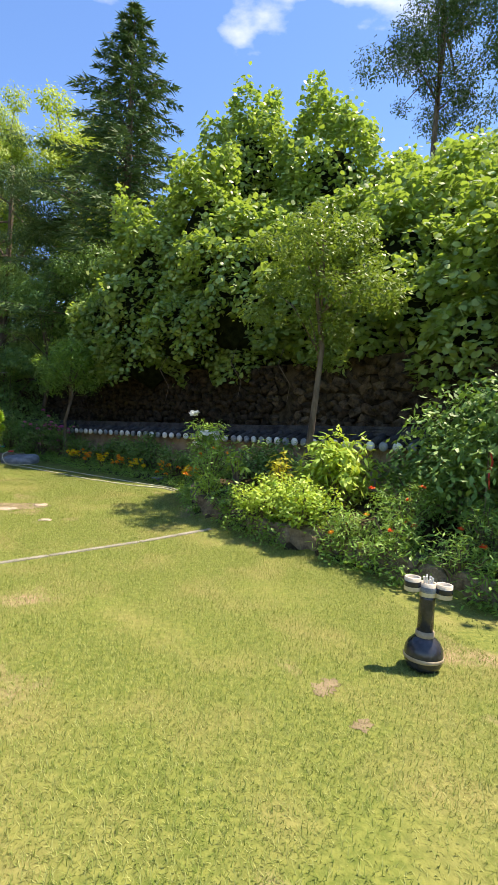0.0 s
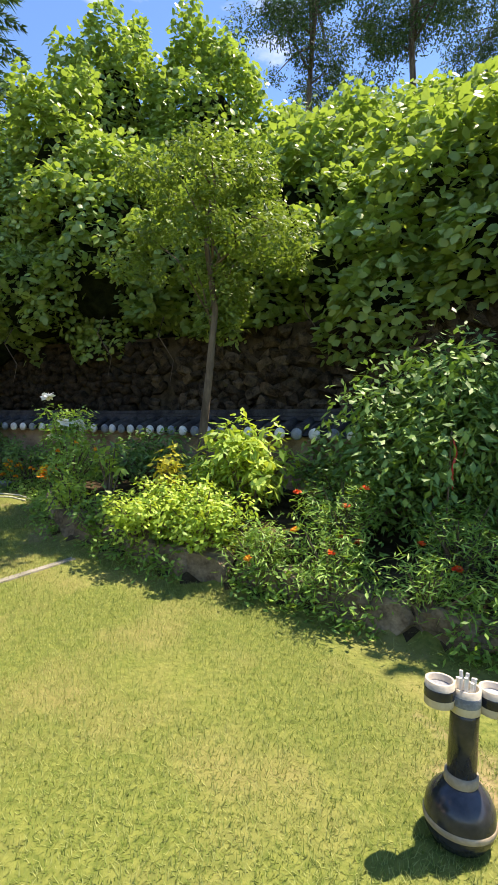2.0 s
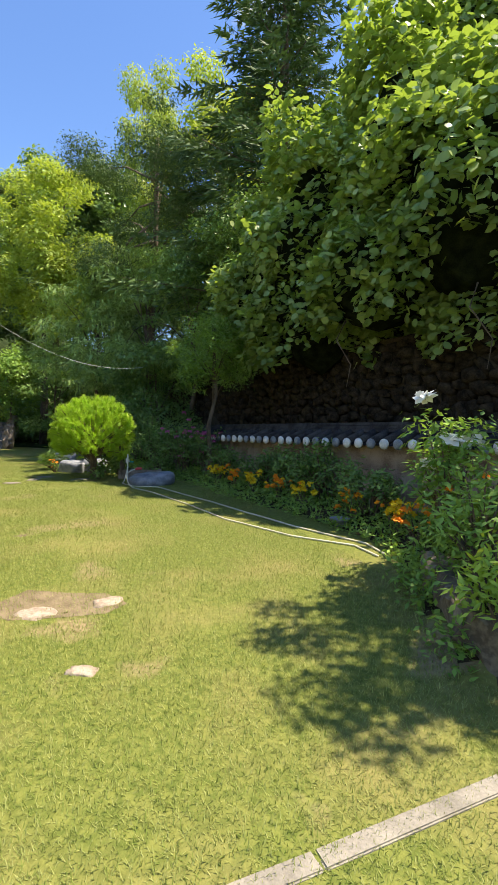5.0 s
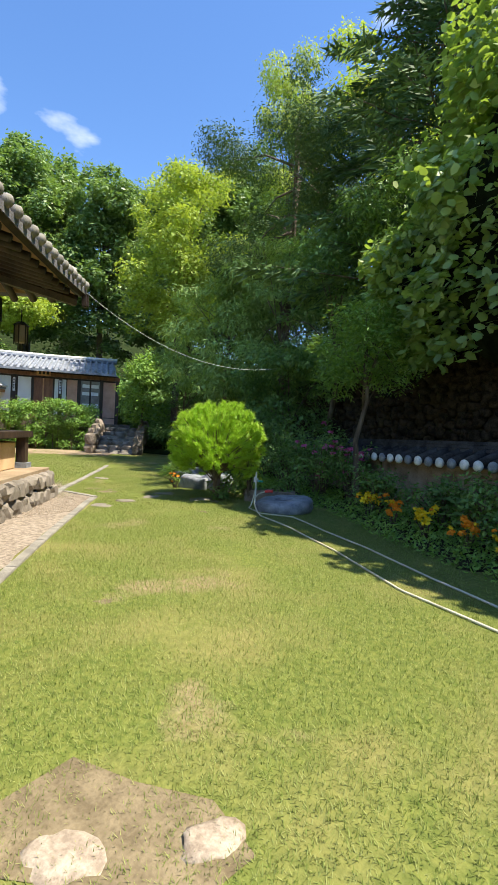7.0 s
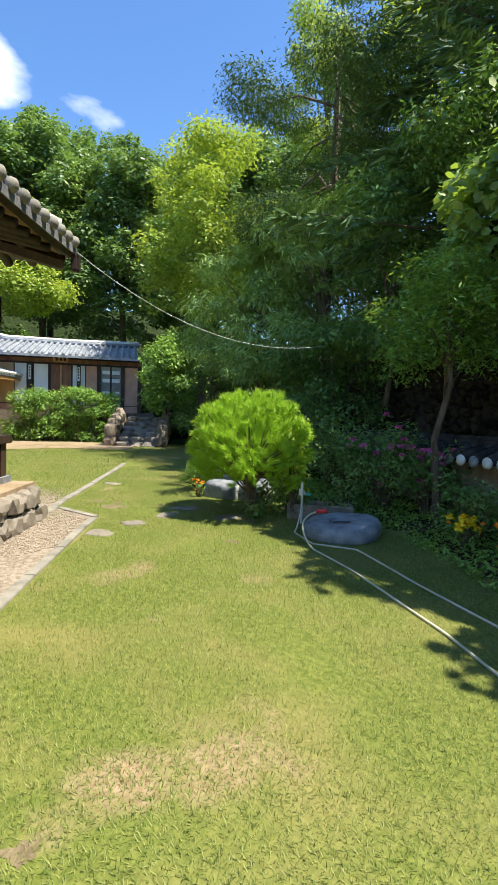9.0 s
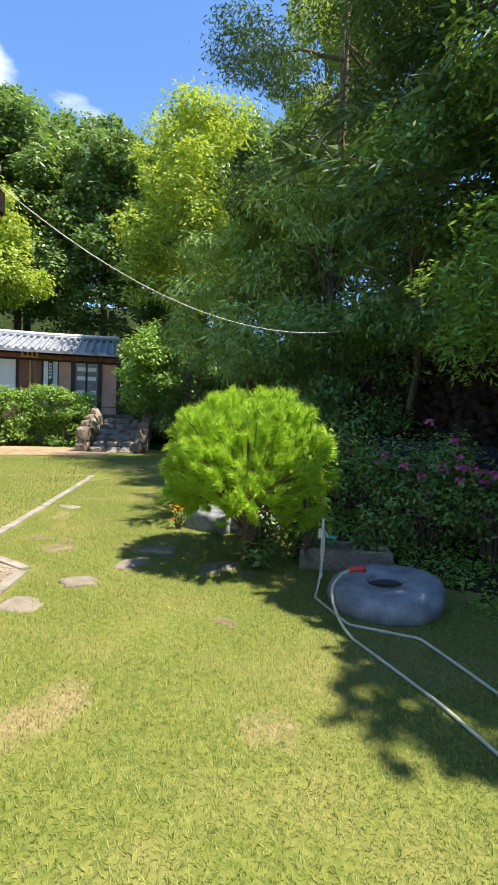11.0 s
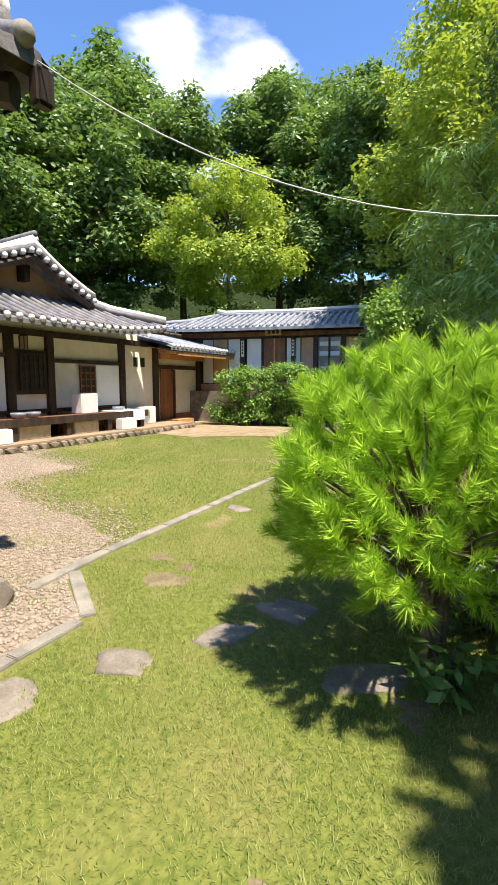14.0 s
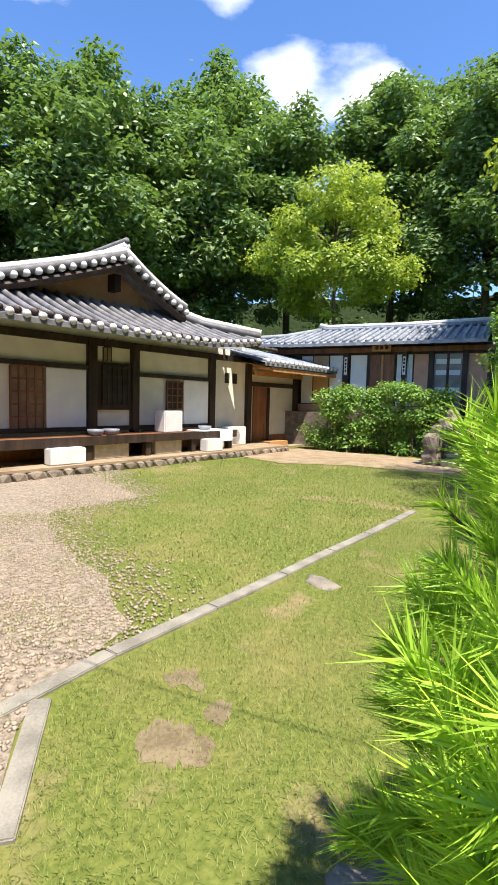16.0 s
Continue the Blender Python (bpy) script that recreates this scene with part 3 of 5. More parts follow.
kerb("kerb", [(-0.45, 6.8), (-1.5, 5.86), (-3.2, 4.3), (-5.2, 2.4)], 0.085, 0.006, 1.1)
kerb("kerb", [(-5.0, 7.3), (-6.95, 9.55), (-8.55, 11.34), (-8.86, 11.74)])
kerb("kerb", [(-8.9, 11.8), (-9.72, 11.78)])
kerb("kerb", [(-9.5, 11.45), (-9.85, 11.8), (-10.37, 12.32), (-10.99, 13.12), (-11.95, 14.22), (-13.5, 16.0)], 0.11, 0.02)
sheet("gravel_court", [(-9.78, 11.76), (-8.9, 11.76), (-7.0, 9.5), (-5.1, 7.3), (-7, 5.5), (-15, 6), (-16.5, 9.9), (-17.2, 11.3), (-14.9, 12.2), (-13.9, 11.1), (-12.6, 11.35), (-11.7, 11.85), (-10.5, 12.2)], M_GRAVEL, "pale gravel in front of the houses", 0.007, category="gravel", ragged=0.05)
sheet("path", [(-20.4, 14.8), (-21.6, 15.6), (-22.6, 17.3), (-20.2, 19.6), (-18.2, 20.6), (-17.0, 19.0), (-18.4, 17.2), (-18.9, 15.6)], M_EARTH, "pale packed earth path before the hedge", 0.014)
PB = rng.uniform(-1, 1, (9000, 2)) * np.array((1.6, 1.6)) + np.array((-9.6, 11.0))
keep = (side([(-5.0, 7.3), (-8.88, 11.76)], PB[:, 0], PB[:, 1]) < -0.06) & (PB[:, 1] < 11.72)
G_EDGE = [(-10.2, 12.35), (-11.7, 11.95), (-12.6, 11.45), (-13.9, 11.2), (-14.9, 12.3), (-17.2, 11.4), (-20.0, 14.8)]
fringe = np.array([along(G_EDGE, a, o)[:2] for a, o in zip(rng.uniform(0, 8.5, 9000), rng.normal(-0.25, 0.38, 9000))])
PB = np.concatenate([PB[keep], fringe[side([(-9.5, 11.45), (-9.85, 11.8), (-13.5, 16.0)], fringe[:, 0], fringe[:, 1]) < -0.08]])
V, F = [], []
for k in range(10):
    q = PB[k::10]
    r = rng.uniform(0.008, 0.021, len(q))
    oct_v = np.array([(1, 0, 0), (0, 1, 0), (-1, 0, 0), (0, -1, 0), (0, 0, 0.55), (0, 0, -0.7)]) * np.array((1, rng.uniform(0.6, 1), 1))
    c = np.stack([q[:, 0], q[:, 1], gz(q[:, 0], q[:, 1]) + 0.012], 1)
    n0 = sum(len(v) for v in V)
    V.append((c[:, None] + oct_v[None] * r[:, None, None]).reshape(-1, 3))
    tri = np.array([(0, 1, 4), (1, 2, 4), (2, 3, 4), (3, 0, 4), (1, 0, 5), (2, 1, 5), (3, 2, 5), (0, 3, 5)])
    F.append((tri[None] + np.arange(len(q))[:, None, None] * 6).reshape(-1, 3) + n0)
tagged(mesh_of("pebbles", np.concatenate(V), np.concatenate(F), M_PEBBLE), "loose pale pebbles on the gravel", "pebbles", kind="stuff")


def stone_slab(x, y, sx, sy, seed, turn=0, high=0.03, name="stepping_stone", mat=None, label="flat grey stepping stone sunk in the lawn", cat="stone"):
    bm = rock(sx * 0.85, sy * 0.85, high + 0.02, seed, 0.2, 3)
    bm.transform(pose(0, 0, 0, 0, 0, turn))
    ob = part(name, bm, mat or M_SLAB, None, "", True)
    ob.location = (x, y, g(x, y) - 0.034)
    return tagged(ob, label, cat, "stepping stones" if name == "stepping_stone" else "")


for k, (x, y, sx, sy, tn) in enumerate([(-8.2, 11.35, 0.2, 0.17, 20), (-8.29, 11.92, 0.19, 0.15, 60), (-8.32, 12.54, 0.24, 0.13, 110), (-8.45, 13.0, 0.24, 0.17, 30), (-7.62, 13.02, 0.28, 0.14, 70), (-11.08, 13.75, 0.2, 0.14, 20)]):
    stone_slab(x, y, sx, sy, 50 + k, tn)
stone_slab(-2.7, 6.72, 0.1, 0.07, 61, 10, 0.03, "rock", M_PEBBLE, "small pale rock lying on the lawn", "rock")
stone_slab(-3.45, 7.2, 0.17, 0.12, 62, 10, 0.025, "rock", M_PEBBLE, "flat pale rock in a bare patch", "rock")
stone_slab(-3.1, 7.52, 0.13, 0.1, 63, 40, 0.03, "rock", M_PEBBLE, "flat pale rock in a bare patch", "rock")
sheet("bare_patch", [(-3.85, 7.1), (-3.55, 7.05), (-3.25, 7.2), (-3.0, 7.35), (-2.95, 7.55), (-3.2, 7.65), (-3.5, 7.55), (-3.8, 7.5)], M_WORN, "worn bare earth in the lawn", 0.003, 0.2, "earth", 0.06)

WORN = [(-9.82, 12.50, 0.22), (-9.30, 12.36, 0.20), (-9.48, 12.64, 0.17), (-9.28, 12.42, 0.30), (0.52, 2.90, 0.16), (0.67, 2.55, 0.13), (0.58, 2.98, 0.14), (-6.80, 12.09, 0.16), (-9.38, 12.36, 0.22), (-4.93, 8.61, 0.12), (-7.33, 13.06, 0.22)]
for x, y, q in WORN:
    sheet("bare_patch", [(x + q * w * math.cos(a), y + q * w * 0.8 * math.sin(a)) for a, w in ((a, 0.45 + 0.12 * math.sin(2 * a + x * 9) + 0.1 * math.sin(3 * a + y * 7) + rng.uniform(-0.2, 0.2)) for a in np.linspace(0, 2 * math.pi, 31)[:-1])], M_WORN, "worn bare earth in the lawn", 0.003, 0.1, "earth")


# ---- houses ----
U = math.degrees(math.atan2(0.775, -0.63))


def hpart(name, parent, mat, x0, x1, y0, y1, z0, z1, label="", bevel=0.0):
    return part(name, box(x0, x1, y0, y1, z0, z1, bevel), mat, parent, label)


def tiled_roof(parent, mat, x0, x1, surf, spacing=0.3, radius=0.066, caps=True, steps=8, cap_mat=None, vmax=None):
    """surf(x, v) gives the point of the slope, v from 0 at the eave to 1 at the top. Round tile rows with end caps on a trough slab."""
    xs = np.arange(x0, x1 + 0.001, spacing / 2)
    bm = bmesh.new()
    top = [[bm.verts.new(Vector(surf(x, v)) + Vector((0, 0, 0.0 if i % 2 else -0.03))) for v in np.linspace(0, vmax(x) if vmax else 1, steps)] for i, x in enumerate(xs)]
    low = [[bm.verts.new(Vector(surf(x, v)) + Vector((0, 0, -0.12))) for v in np.linspace(0, vmax(x) if vmax else 1, steps)] for x in xs]
    for i in range(len(xs) - 1):
        for j in range(steps - 1):
            bm.faces.new((top[i][j], top[i + 1][j], top[i + 1][j + 1], top[i][j + 1]))
            bm.faces.new((low[i][j], low[i][j + 1], low[i + 1][j + 1], low[i + 1][j]))
        bm.faces.new((top[i][0], low[i][0], low[i + 1][0], top[i + 1][0]))
    bmesh.ops.recalc_face_normals(bm, faces=bm.faces[:])
    part("roof_slab", bm, mat, parent)
    for x in np.arange(x0 + spacing / 2, x1, spacing):
        pts = [Vector(surf(x, v)) + Vector((0, 0, 0.02)) for v in np.linspace(0, vmax(x) if vmax else 1, steps)]
        part("roof_tile", tube(pts, radius, 8), mat, parent, "", True)
        if caps:
            d = (pts[0] - pts[1]).normalized()
            part("end_tile", tube([pts[0] - d * 0.02, pts[0] + d * 0.03, pts[0] + d * 0.06], [radius * 1.12, radius * 1.12, radius * 0.6], 10), cap_mat or M_LIME, parent, "", True)


def ridge(parent, mat, pts, size=0.11, layers=3, name="ridge"):
    for k in range(layers):
        part(name, tube([Vector(p) + Vector((0, 0, k * size * 1.1)) for p in pts], size * (1.15 - 0.2 * k), 8), mat if k % 2 == 0 else M_LIME, parent, "", True)


# main house with plank veranda
HB = thing("main_house", "traditional timber house with cream plaster walls and grey tiled roof", "house", pose(-16.2, 9.95, 0.28, 0, 0, U))
FY = 1.5
hpart("terrace", HB, M_BEDROCK, -6, 8.6, 0.12, 7, -0.3, 0.13)
hpart("terrace_top", HB, M_EARTH, -6, 8.6, 0.08, 7, 0.13, 0.18)
d = -2.0
k = 0
while d < 8.5:
    w = rng.uniform(0.2, 0.42)
    bm = rock(w / 2, 0.12, 0.1, 90 + k, 0.14, 1)
    ob = part("stone", bm, M_BEDROCK, HB)
    ob.location = (d + w / 2, 0.12, 0.05)
    d += w * 0.95
    k += 1
hpart("wall", HB, M_PLASTER, -6, 8.4, FY + 0.02, FY + 0.2, 0.15, 3.0)
hpart("side_wall", HB, M_PLASTER, 8.25, 8.4, FY + 0.2, 7, 0.15, 3.2)
hpart("back_wall", HB, M_PLASTER, -6, 8.4, 6.85, 7, 0.15, 3.2)
for x in (-0.2, 2.7, 3.9, 6.65, 8.33):
    hpart("post", HB, M_WOOD, x - 0.115, x + 0.115, FY - 0.09, FY + 0.05, 0.18, 2.78, "", 0.012)
for x0, x1, z in ((-6, 8.4, 2.66), (-6, 2.6, 2.1), (3.9, 6.6, 2.02), (-6, 6.6, 0.72)):
    hpart("beam", HB, M_WOOD, x0, x1, FY - 0.06, FY + 0.05, z, z + (0.16 if z > 2.5 else 0.1))
for x in np.arange(-5, 8.2, 0.32):
    part("rafter", tube([(x, 0.25, 2.98), (x, 1.8, 3.25)], 0.055, 8), M_WOOD, HB, "", True)
# openings
def lattice(parent, x0, x1, z0, z1, y, nx, nz_, frame_mat, back_mat, label):
    door = part("lattice_door", box(x0, x1, y + 0.012, y + 0.05, z0, z1), back_mat, parent, label)
    for i in range(nx + 1):
        x = x0 + (x1 - x0) * i / nx
        part("bar", box(x - 0.018, x + 0.018, y - 0.02, y + 0.014, z0, z1), frame_mat, door)
    for i in range(nz_ + 1):
        z = z0 + (z1 - z0) * i / nz_
        part("bar", box(x0, x1, y - 0.016, y + 0.01, z - 0.018, z + 0.018), frame_mat, door)


lattice(HB, 0.85, 1.55, 0.8, 2.08, FY - 0.03, 4, 5, M_WOOD_RED, surface("old_paper", (0.18, 0.12, 0.08), (0.3, 0.2, 0.13), 4, 0.8, 0.1), "reddish lattice door")
hpart("sliding_panel", HB, M_WHITE, 1.6, 2.55, FY - 0.04, FY + 0.01, 0.82, 2.08, "white papered sliding panel")
hpart("alcove_frame", HB, M_WOOD, 2.82, 3.78, FY - 0.05, FY + 0.01, 1.2, 2.3)
lattice(HB, 2.95, 3.65, 1.3, 2.2, FY - 0.09, 5, 4, M_WOOD, M_DARK, "dark lattice window")
lattice(HB, 4.95, 5.5, 0.85, 1.95, FY - 0.03, 3, 6, M_WOOD_RED, M_DARK, "reddish lattice window")
hpart("sliding_panel", HB, M_WHITE, 5.55, 6.5, FY - 0.04, FY + 0.01, 0.82, 2.0, "white papered sliding panel")
for x in (7.25, 7.6):
    hpart("vent", HB, M_DARK, x, x + 0.2, FY, FY + 0.012, 2.0, 2.3)
hpart("veranda", HB, M_WOOD_RED, -6, 6.55, 0.5, FY - 0.09, 0.58, 0.66, "reddish plank veranda", 0.01)
hpart("veranda_beam", HB, M_WOOD, -6, 6.6, 0.44, 0.52, 0.5, 0.68)
for x in (-0.4, 2.0, 3.55, 5.0, 6.4):
    hpart("veranda_leg", HB, M_WOOD, x - 0.07, x + 0.07, 0.5, 0.66, 0.18, 0.52)
hpart("plinth", HB, M_WOOD_NEW, -6, 8.3, FY - 0.04, FY, 0.18, 0.58, "ochre planks under the veranda")


def skirt(x, v):
    lift = 0.28 * max(0, (x - 4.2) / 3.2) ** 2 + 0.12 * max(0, (-x) / 5) ** 2
    y = 0.2 + 2.3 * v
    return (x, y, 2.9 + lift * (1 - v) + 1.0 * v - 0.22 * v * (1 - v))


tiled_roof(HB, M_TILE, -5, 7.4, skirt, 0.3, vmax=lambda x: min(1.0, max(0.05, (7.5 - x) / 1.7)))
ridge(HB, M_TILE, [(5.75, 2.4, 3.98), (6.4, 1.6, 3.62), (7.45, 0.35, 3.32)], 0.09, 2, "hip_ridge")
# upper gabled roof over the wing, gable towards the court
AX, AZ, GYF = 3.75, 4.88, 1.65
for sgn, half in ((1, 2.0), (-1, 3.6)):
    def slope(y, v, s=sgn, h=half):
        q = 1 - v
        return (AX + s * h * q, y, AZ - (0.62 if s > 0 else 0.36) * h * q * (1 - 0.18 * q * (1 if s > 0 else 0.2)) - 0.12 * q * v)
    tiled_roof(HB, M_TILE, GYF, 7.0, slope, 0.3, 0.07, caps=False)
    pts = [Vector(slope(GYF, v)) for v in np.linspace(0, 1, 8)]
    ridge(HB, M_TILE, [p + Vector((0, 0, 0.05)) for p in pts], 0.085, 2, "verge_ridge")
    n = 14 if sgn < 0 else 9
    for v in np.linspace(0.02, 0.96, n):
        p = Vector(slope(GYF, v))
        part("end_tile", tube([p + Vector((0, 0.1, -0.03)), p + Vector((0, -0.1, -0.03)), p + Vector((0, -0.14, -0.03))], [0.075, 0.075, 0.04], 10), M_LIME, HB, "", True)
    part("verge_board", tube([p + Vector((0, 0.04, -0.2)) for p in pts], 0.11, 4), M_WOOD, HB)
ridge(HB, M_TILE, [(AX, GYF - 0.05, AZ + 0.1), (AX, 3.5, AZ + 0.0), (AX, 7, AZ)], 0.11, 3)
bm = bmesh.new()
vs = [bm.verts.new(p) for p in ((AX - 3.0, 2.3, 3.6), (AX + 1.8, 2.3, 3.6), (AX + 0.1, 2.3, AZ - 0.1), (AX - 0.1, 2.3, AZ - 0.1))]
f = bm.faces.new(vs)
bmesh.ops.solidify(bm, geom=[f], thickness=0.1)
part("gable_wall", bm, M_OCHRE, HB, "ochre plastered gable")
hpart("gable_bracket", HB, M_WOOD, AX - 0.05, AX + 0.12, 2.0, 2.3, 4.1, 4.5)

# annex at the end of the main house
AN = thing("annex", "small annex with cream wall, brown door and new timber eaves", "annex", pose(-16.2, 9.95, 0.28, 0, 0, U))
hpart("floor_slab", AN, M_EARTH, 8.62, 11.3, 0.8, 4.5, -0.3, 0.04)
hpart("wall", AN, M_PLASTER, 8.5, 11.0, FY + 0.03, FY + 0.18, 0.05, 2.6)
hpart("end_wall", AN, M_PLASTER, 10.85, 11.0, FY + 0.18, 4.5, 0.05, 2.6)
hpart("door", AN, M_WOOD_RED, 8.62, 9.3, FY - 0.03, FY + 0.03, 0.1, 1.95, "brown plank door")
hpart("frame", AN, M_WOOD, 8.5, 11.0, FY - 0.04, FY + 0.028, 1.96, 2.1)
hpart("post", AN, M_WOOD, 10.88, 11.08, FY - 0.08, FY + 0.02, 0.05, 2.3)
hpart("post", AN, M_WOOD, 9.31, 9.45, FY - 0.05, FY + 0.02, 0.05, 1.95)
hpart("sill_panel", AN, M_WOOD_RED, 9.46, 10.86, FY - 0.035, FY + 0.025, 0.05, 0.38)
hpart("step", AN, M_WOOD_NEW, 8.7, 9.7, 0.85, 1.35, 0.04, 0.22, "ochre wooden step")
for x in np.arange(8.5, 11.7, 0.4):
    part("rafter", tube([(x, 0.28, 2.4), (x, 1.7, 2.66)], 0.05, 8), M_WOOD_NEW, AN, "", True)
hpart("fascia", AN, M_WOOD_NEW, 7.9, 11.75, 0.24, 0.3, 2.37, 2.49, "fresh orange timber fascia")
hpart("end_fascia", AN, M_WOOD_NEW, 11.7, 11.76, 0.31, 2.6, 2.37, 2.5)
bm = box(7.9, 11.69, 0.31, 1.5, 2.46, 2.48)
for v in bm.verts:
    v.co.z += (v.co.y - 0.31) * 0.18
part("eave_boarding", bm, M_WOOD_NEW, AN, "fresh orange eave boarding")
hpart("eave_beam", AN, M_WOOD_NEW, 8.5, 11.3, FY - 0.12, FY - 0.045, 2.3, 2.46)
tiled_roof(AN, M_TILE_BLUE, 7.5, 11.9, lambda x, v: (x, 0.2 + 2.6 * v, 2.63 - 0.0 * x + 0.62 * v), 0.24, 0.06)

# air conditioners and boxes on the terrace
def outdoor_unit(x, y, z, turn=0):
    th = thing("outdoor_unit", "white air conditioner outdoor unit standing on the terrace", "air conditioner", HB.matrix_world @ pose(x, y, z, 0, 0, turn), "outdoor units")
    part("casing", box(-0.4, 0.4, -0.15, 0.15, 0, 0.55, 0.02), M_PLASTIC, th)
    bm = tube([(-0.12, -0.152, 0.28), (-0.12, -0.165, 0.28)], 0.21, 20)
    part("fan_grille", bm, M_METAL, th, "grey round fan grille")
    for q in range(7):
        part("grille_bar", box(-0.33, 0.09, -0.172, -0.166, 0.1 + q * 0.06, 0.106 + q * 0.06), M_PLASTIC, th)


outdoor_unit(7.3, 1.15, 0.18)
for x, w in ((1.0, 0.75), (5.2, 0.6)):
    bm = box(x, x + w, 0.22, 0.48, 0.18, 0.5, 0.02)
    ob = part("white_box", bm, M_PLASTIC)
    ob.matrix_world = HB.matrix_world
    tagged(ob, "white plastic storage box on the stone terrace", "box", "terrace boxes")
for x, w in ((2.15, 0.9), (3.8, 0.85)):
    bm = box(x, x + w, 0.56, 0.9, 0.18, 0.5, 0.015)
    ob = part("crate", bm, surface("old_crate", (0.42, 0.36, 0.25), (0.6, 0.52, 0.38), 6, 0.8, 0.2))
    ob.matrix_world = HB.matrix_world
    tagged(ob, "dusty beige crate pushed under the veranda", "crate", "terrace crates")
bm = box(4.3, 4.9, 0.8, 1.2, 0.665, 1.2, 0.02)
ob = part("cupboard", bm, M_PLASTIC)
ob.matrix_world = HB.matrix_world
tagged(ob, "pale low cupboard standing on the veranda", "cupboard")
for x in (2.35, 2.75, 5.7):
    bm = lathe([(0.1, 0), (0.17, 0.08), (0.18, 0.14)], 14, (x, 0.8, 0.662))
    ob = part("basin", bm, M_TILE_BLUE, None, "", True)
    ob.matrix_world = HB.matrix_world
    tagged(ob, "blue-grey basin on the veranda", "basin", "veranda basins")
bm = box(5.3, 6.4, 0.46, 1.1, 0.663, 0.70, 0.01)
box(5.9, 6.4, 0.41, 0.435, 0.4, 0.69, 0.01, bm)
ob = part("white_cloth", bm, M_WHITE)
ob.matrix_world = HB.matrix_world
tagged(ob, "white cloth laid over the veranda edge", "cloth")


def lantern(m, label):
    th = thing("lantern", label, "lantern", m)
    part("lantern_top", lathe([(0.13, 0.3), (0.05, 0.36)], 6), M_WOOD, th)
    part("lantern_glass", lathe([(0.09, 0.03), (0.09, 0.3)], 6), surface("lamp_paper", (0.25, 0.2, 0.12), (0.35, 0.28, 0.18), 5, 0.7, 0), th)
    for q in range(6):
        a = q * math.pi / 3
        part("lantern_bar", box(0.1 * math.cos(a) - 0.008, 0.1 * math.cos(a) + 0.008, 0.1 * math.sin(a) - 0.008, 0.1 * math.sin(a) + 0.008, 0, 0.31), M_WOOD, th)
    part("hanger", tube([(0, 0, 0.35), (0, 0, 0.55)], 0.008, 6), M_WOOD, th)


lantern(HB.matrix_world @ pose(2.95, FY - 0.25, 2.3), "dark wooden lantern hung under the eave")

# near wing whose eave comes into view overhead
HA = thing("near_house", "near wing of the timber house with deep tiled eave", "house", pose(-9.3, 11.25, 0.26, 0, 0, U))
hpart("terrace", HA, M_EARTH, -8, -0.05, 0.05, 6, -0.3, 0.5)
for row in range(2):
    d = -4.5
    while d < -0.1:
        w = rng.uniform(0.22, 0.42)
        ob = part("stone", rock(w / 2, 0.13, 0.12, k, 0.32, 2), M_SLAB, HA)
        ob.location = (d + w / 2, 0.06, 0.1 + row * 0.24)
        d += w * 0.95
        k += 1
    for y in np.arange(0.3, 4, 0.34):
        ob = part("stone", rock(0.13, 0.18, 0.12, k, 0.32, 2), M_SLAB, HA)
        ob.location = (-0.05, y, 0.1 + row * 0.24)
        k += 1
hpart("wall", HA, M_PLASTER, -8, -0.3, 1.0, 1.2, 0.5, 3.3)
hpart("end_wall", HA, M_PLASTER, -0.45, -0.3, 1.2, 6, 0.5, 3.3)
for x in (-0.28, -2.7, -5.1):
    hpart("post", HA, M_WOOD, x - 0.11, x + 0.11, 0.85, 1.07, 0.5, 3.0, "", 0.015)
hpart("beam", HA, M_WOOD, -8, -0.15, 0.84, 1.06, 2.78, 3.15)
hpart("side_beam", HA, M_WOOD, -0.4, -0.18, 1.06, 6, 2.78, 3.15)
hpart("veranda", HA, M_WOOD, -8, -0.06, 0.32, 0.83, 0.98, 1.08, "dark plank veranda", 0.01)
for x in (-0.22, -2.6):
    hpart("veranda_leg", HA, M_WOOD, x - 0.07, x + 0.07, 0.36, 0.5, 0.5, 0.98)
hpart("veranda_foot", HA, M_GRANITE, -0.34, -0.1, 0.32, 0.56, 0.5, 0.58)


def eave_a(x, v):
    lift = 0.12 * max(0, (x + 3.0) / 3.2) ** 2
    return (x, -0.35 + 3.6 * v, 3.4 + lift * (1 - v) + 1.75 * v - 0.3 * v * (1 - v))


def eave_end(y, v):
    lift = 0.12 * max(0, (2.6 - y) / 2.9) ** 2
    return (0.38 - 2.6 * v, y, 3.4 + lift * (1 - v) + 1.75 * v - 0.3 * v * (1 - v))


tiled_roof(HA, M_TILE, -7, 0.35, eave_a, 0.26, 0.062, cap_mat=M_CONCRETE, vmax=lambda x: min(1.0, max(0.06, (0.5 - x) / 2.6)))
tiled_roof(HA, M_TILE, -0.3, 6, eave_end, 0.26, 0.062, cap_mat=M_CONCRETE, vmax=lambda y: min(1.0, max(0.06, (y + 0.4) / 3.4)))
ridge(HA, M_TILE, [(-2.3, 3.2, 5.0), (-0.9, 1.35, 4.15), (0.2, -0.15, 3.65)], 0.09, 2, "hip_ridge")
bm = bmesh.new()
for quad in (((-7, -0.2, 3.27), (0.2, -0.2, 3.36), (-0.6, 1.1, 3.72), (-7, 1.1, 3.66)), ((0.24, -0.18, 3.36), (0.24, 6, 3.27), (-0.5, 6, 3.6), (-0.5, 1.0, 3.66))):
    vs = [bm.verts.new(p) for p in quad]
    bmesh.ops.solidify(bm, geom=[bm.faces.new(vs)], thickness=0.02)
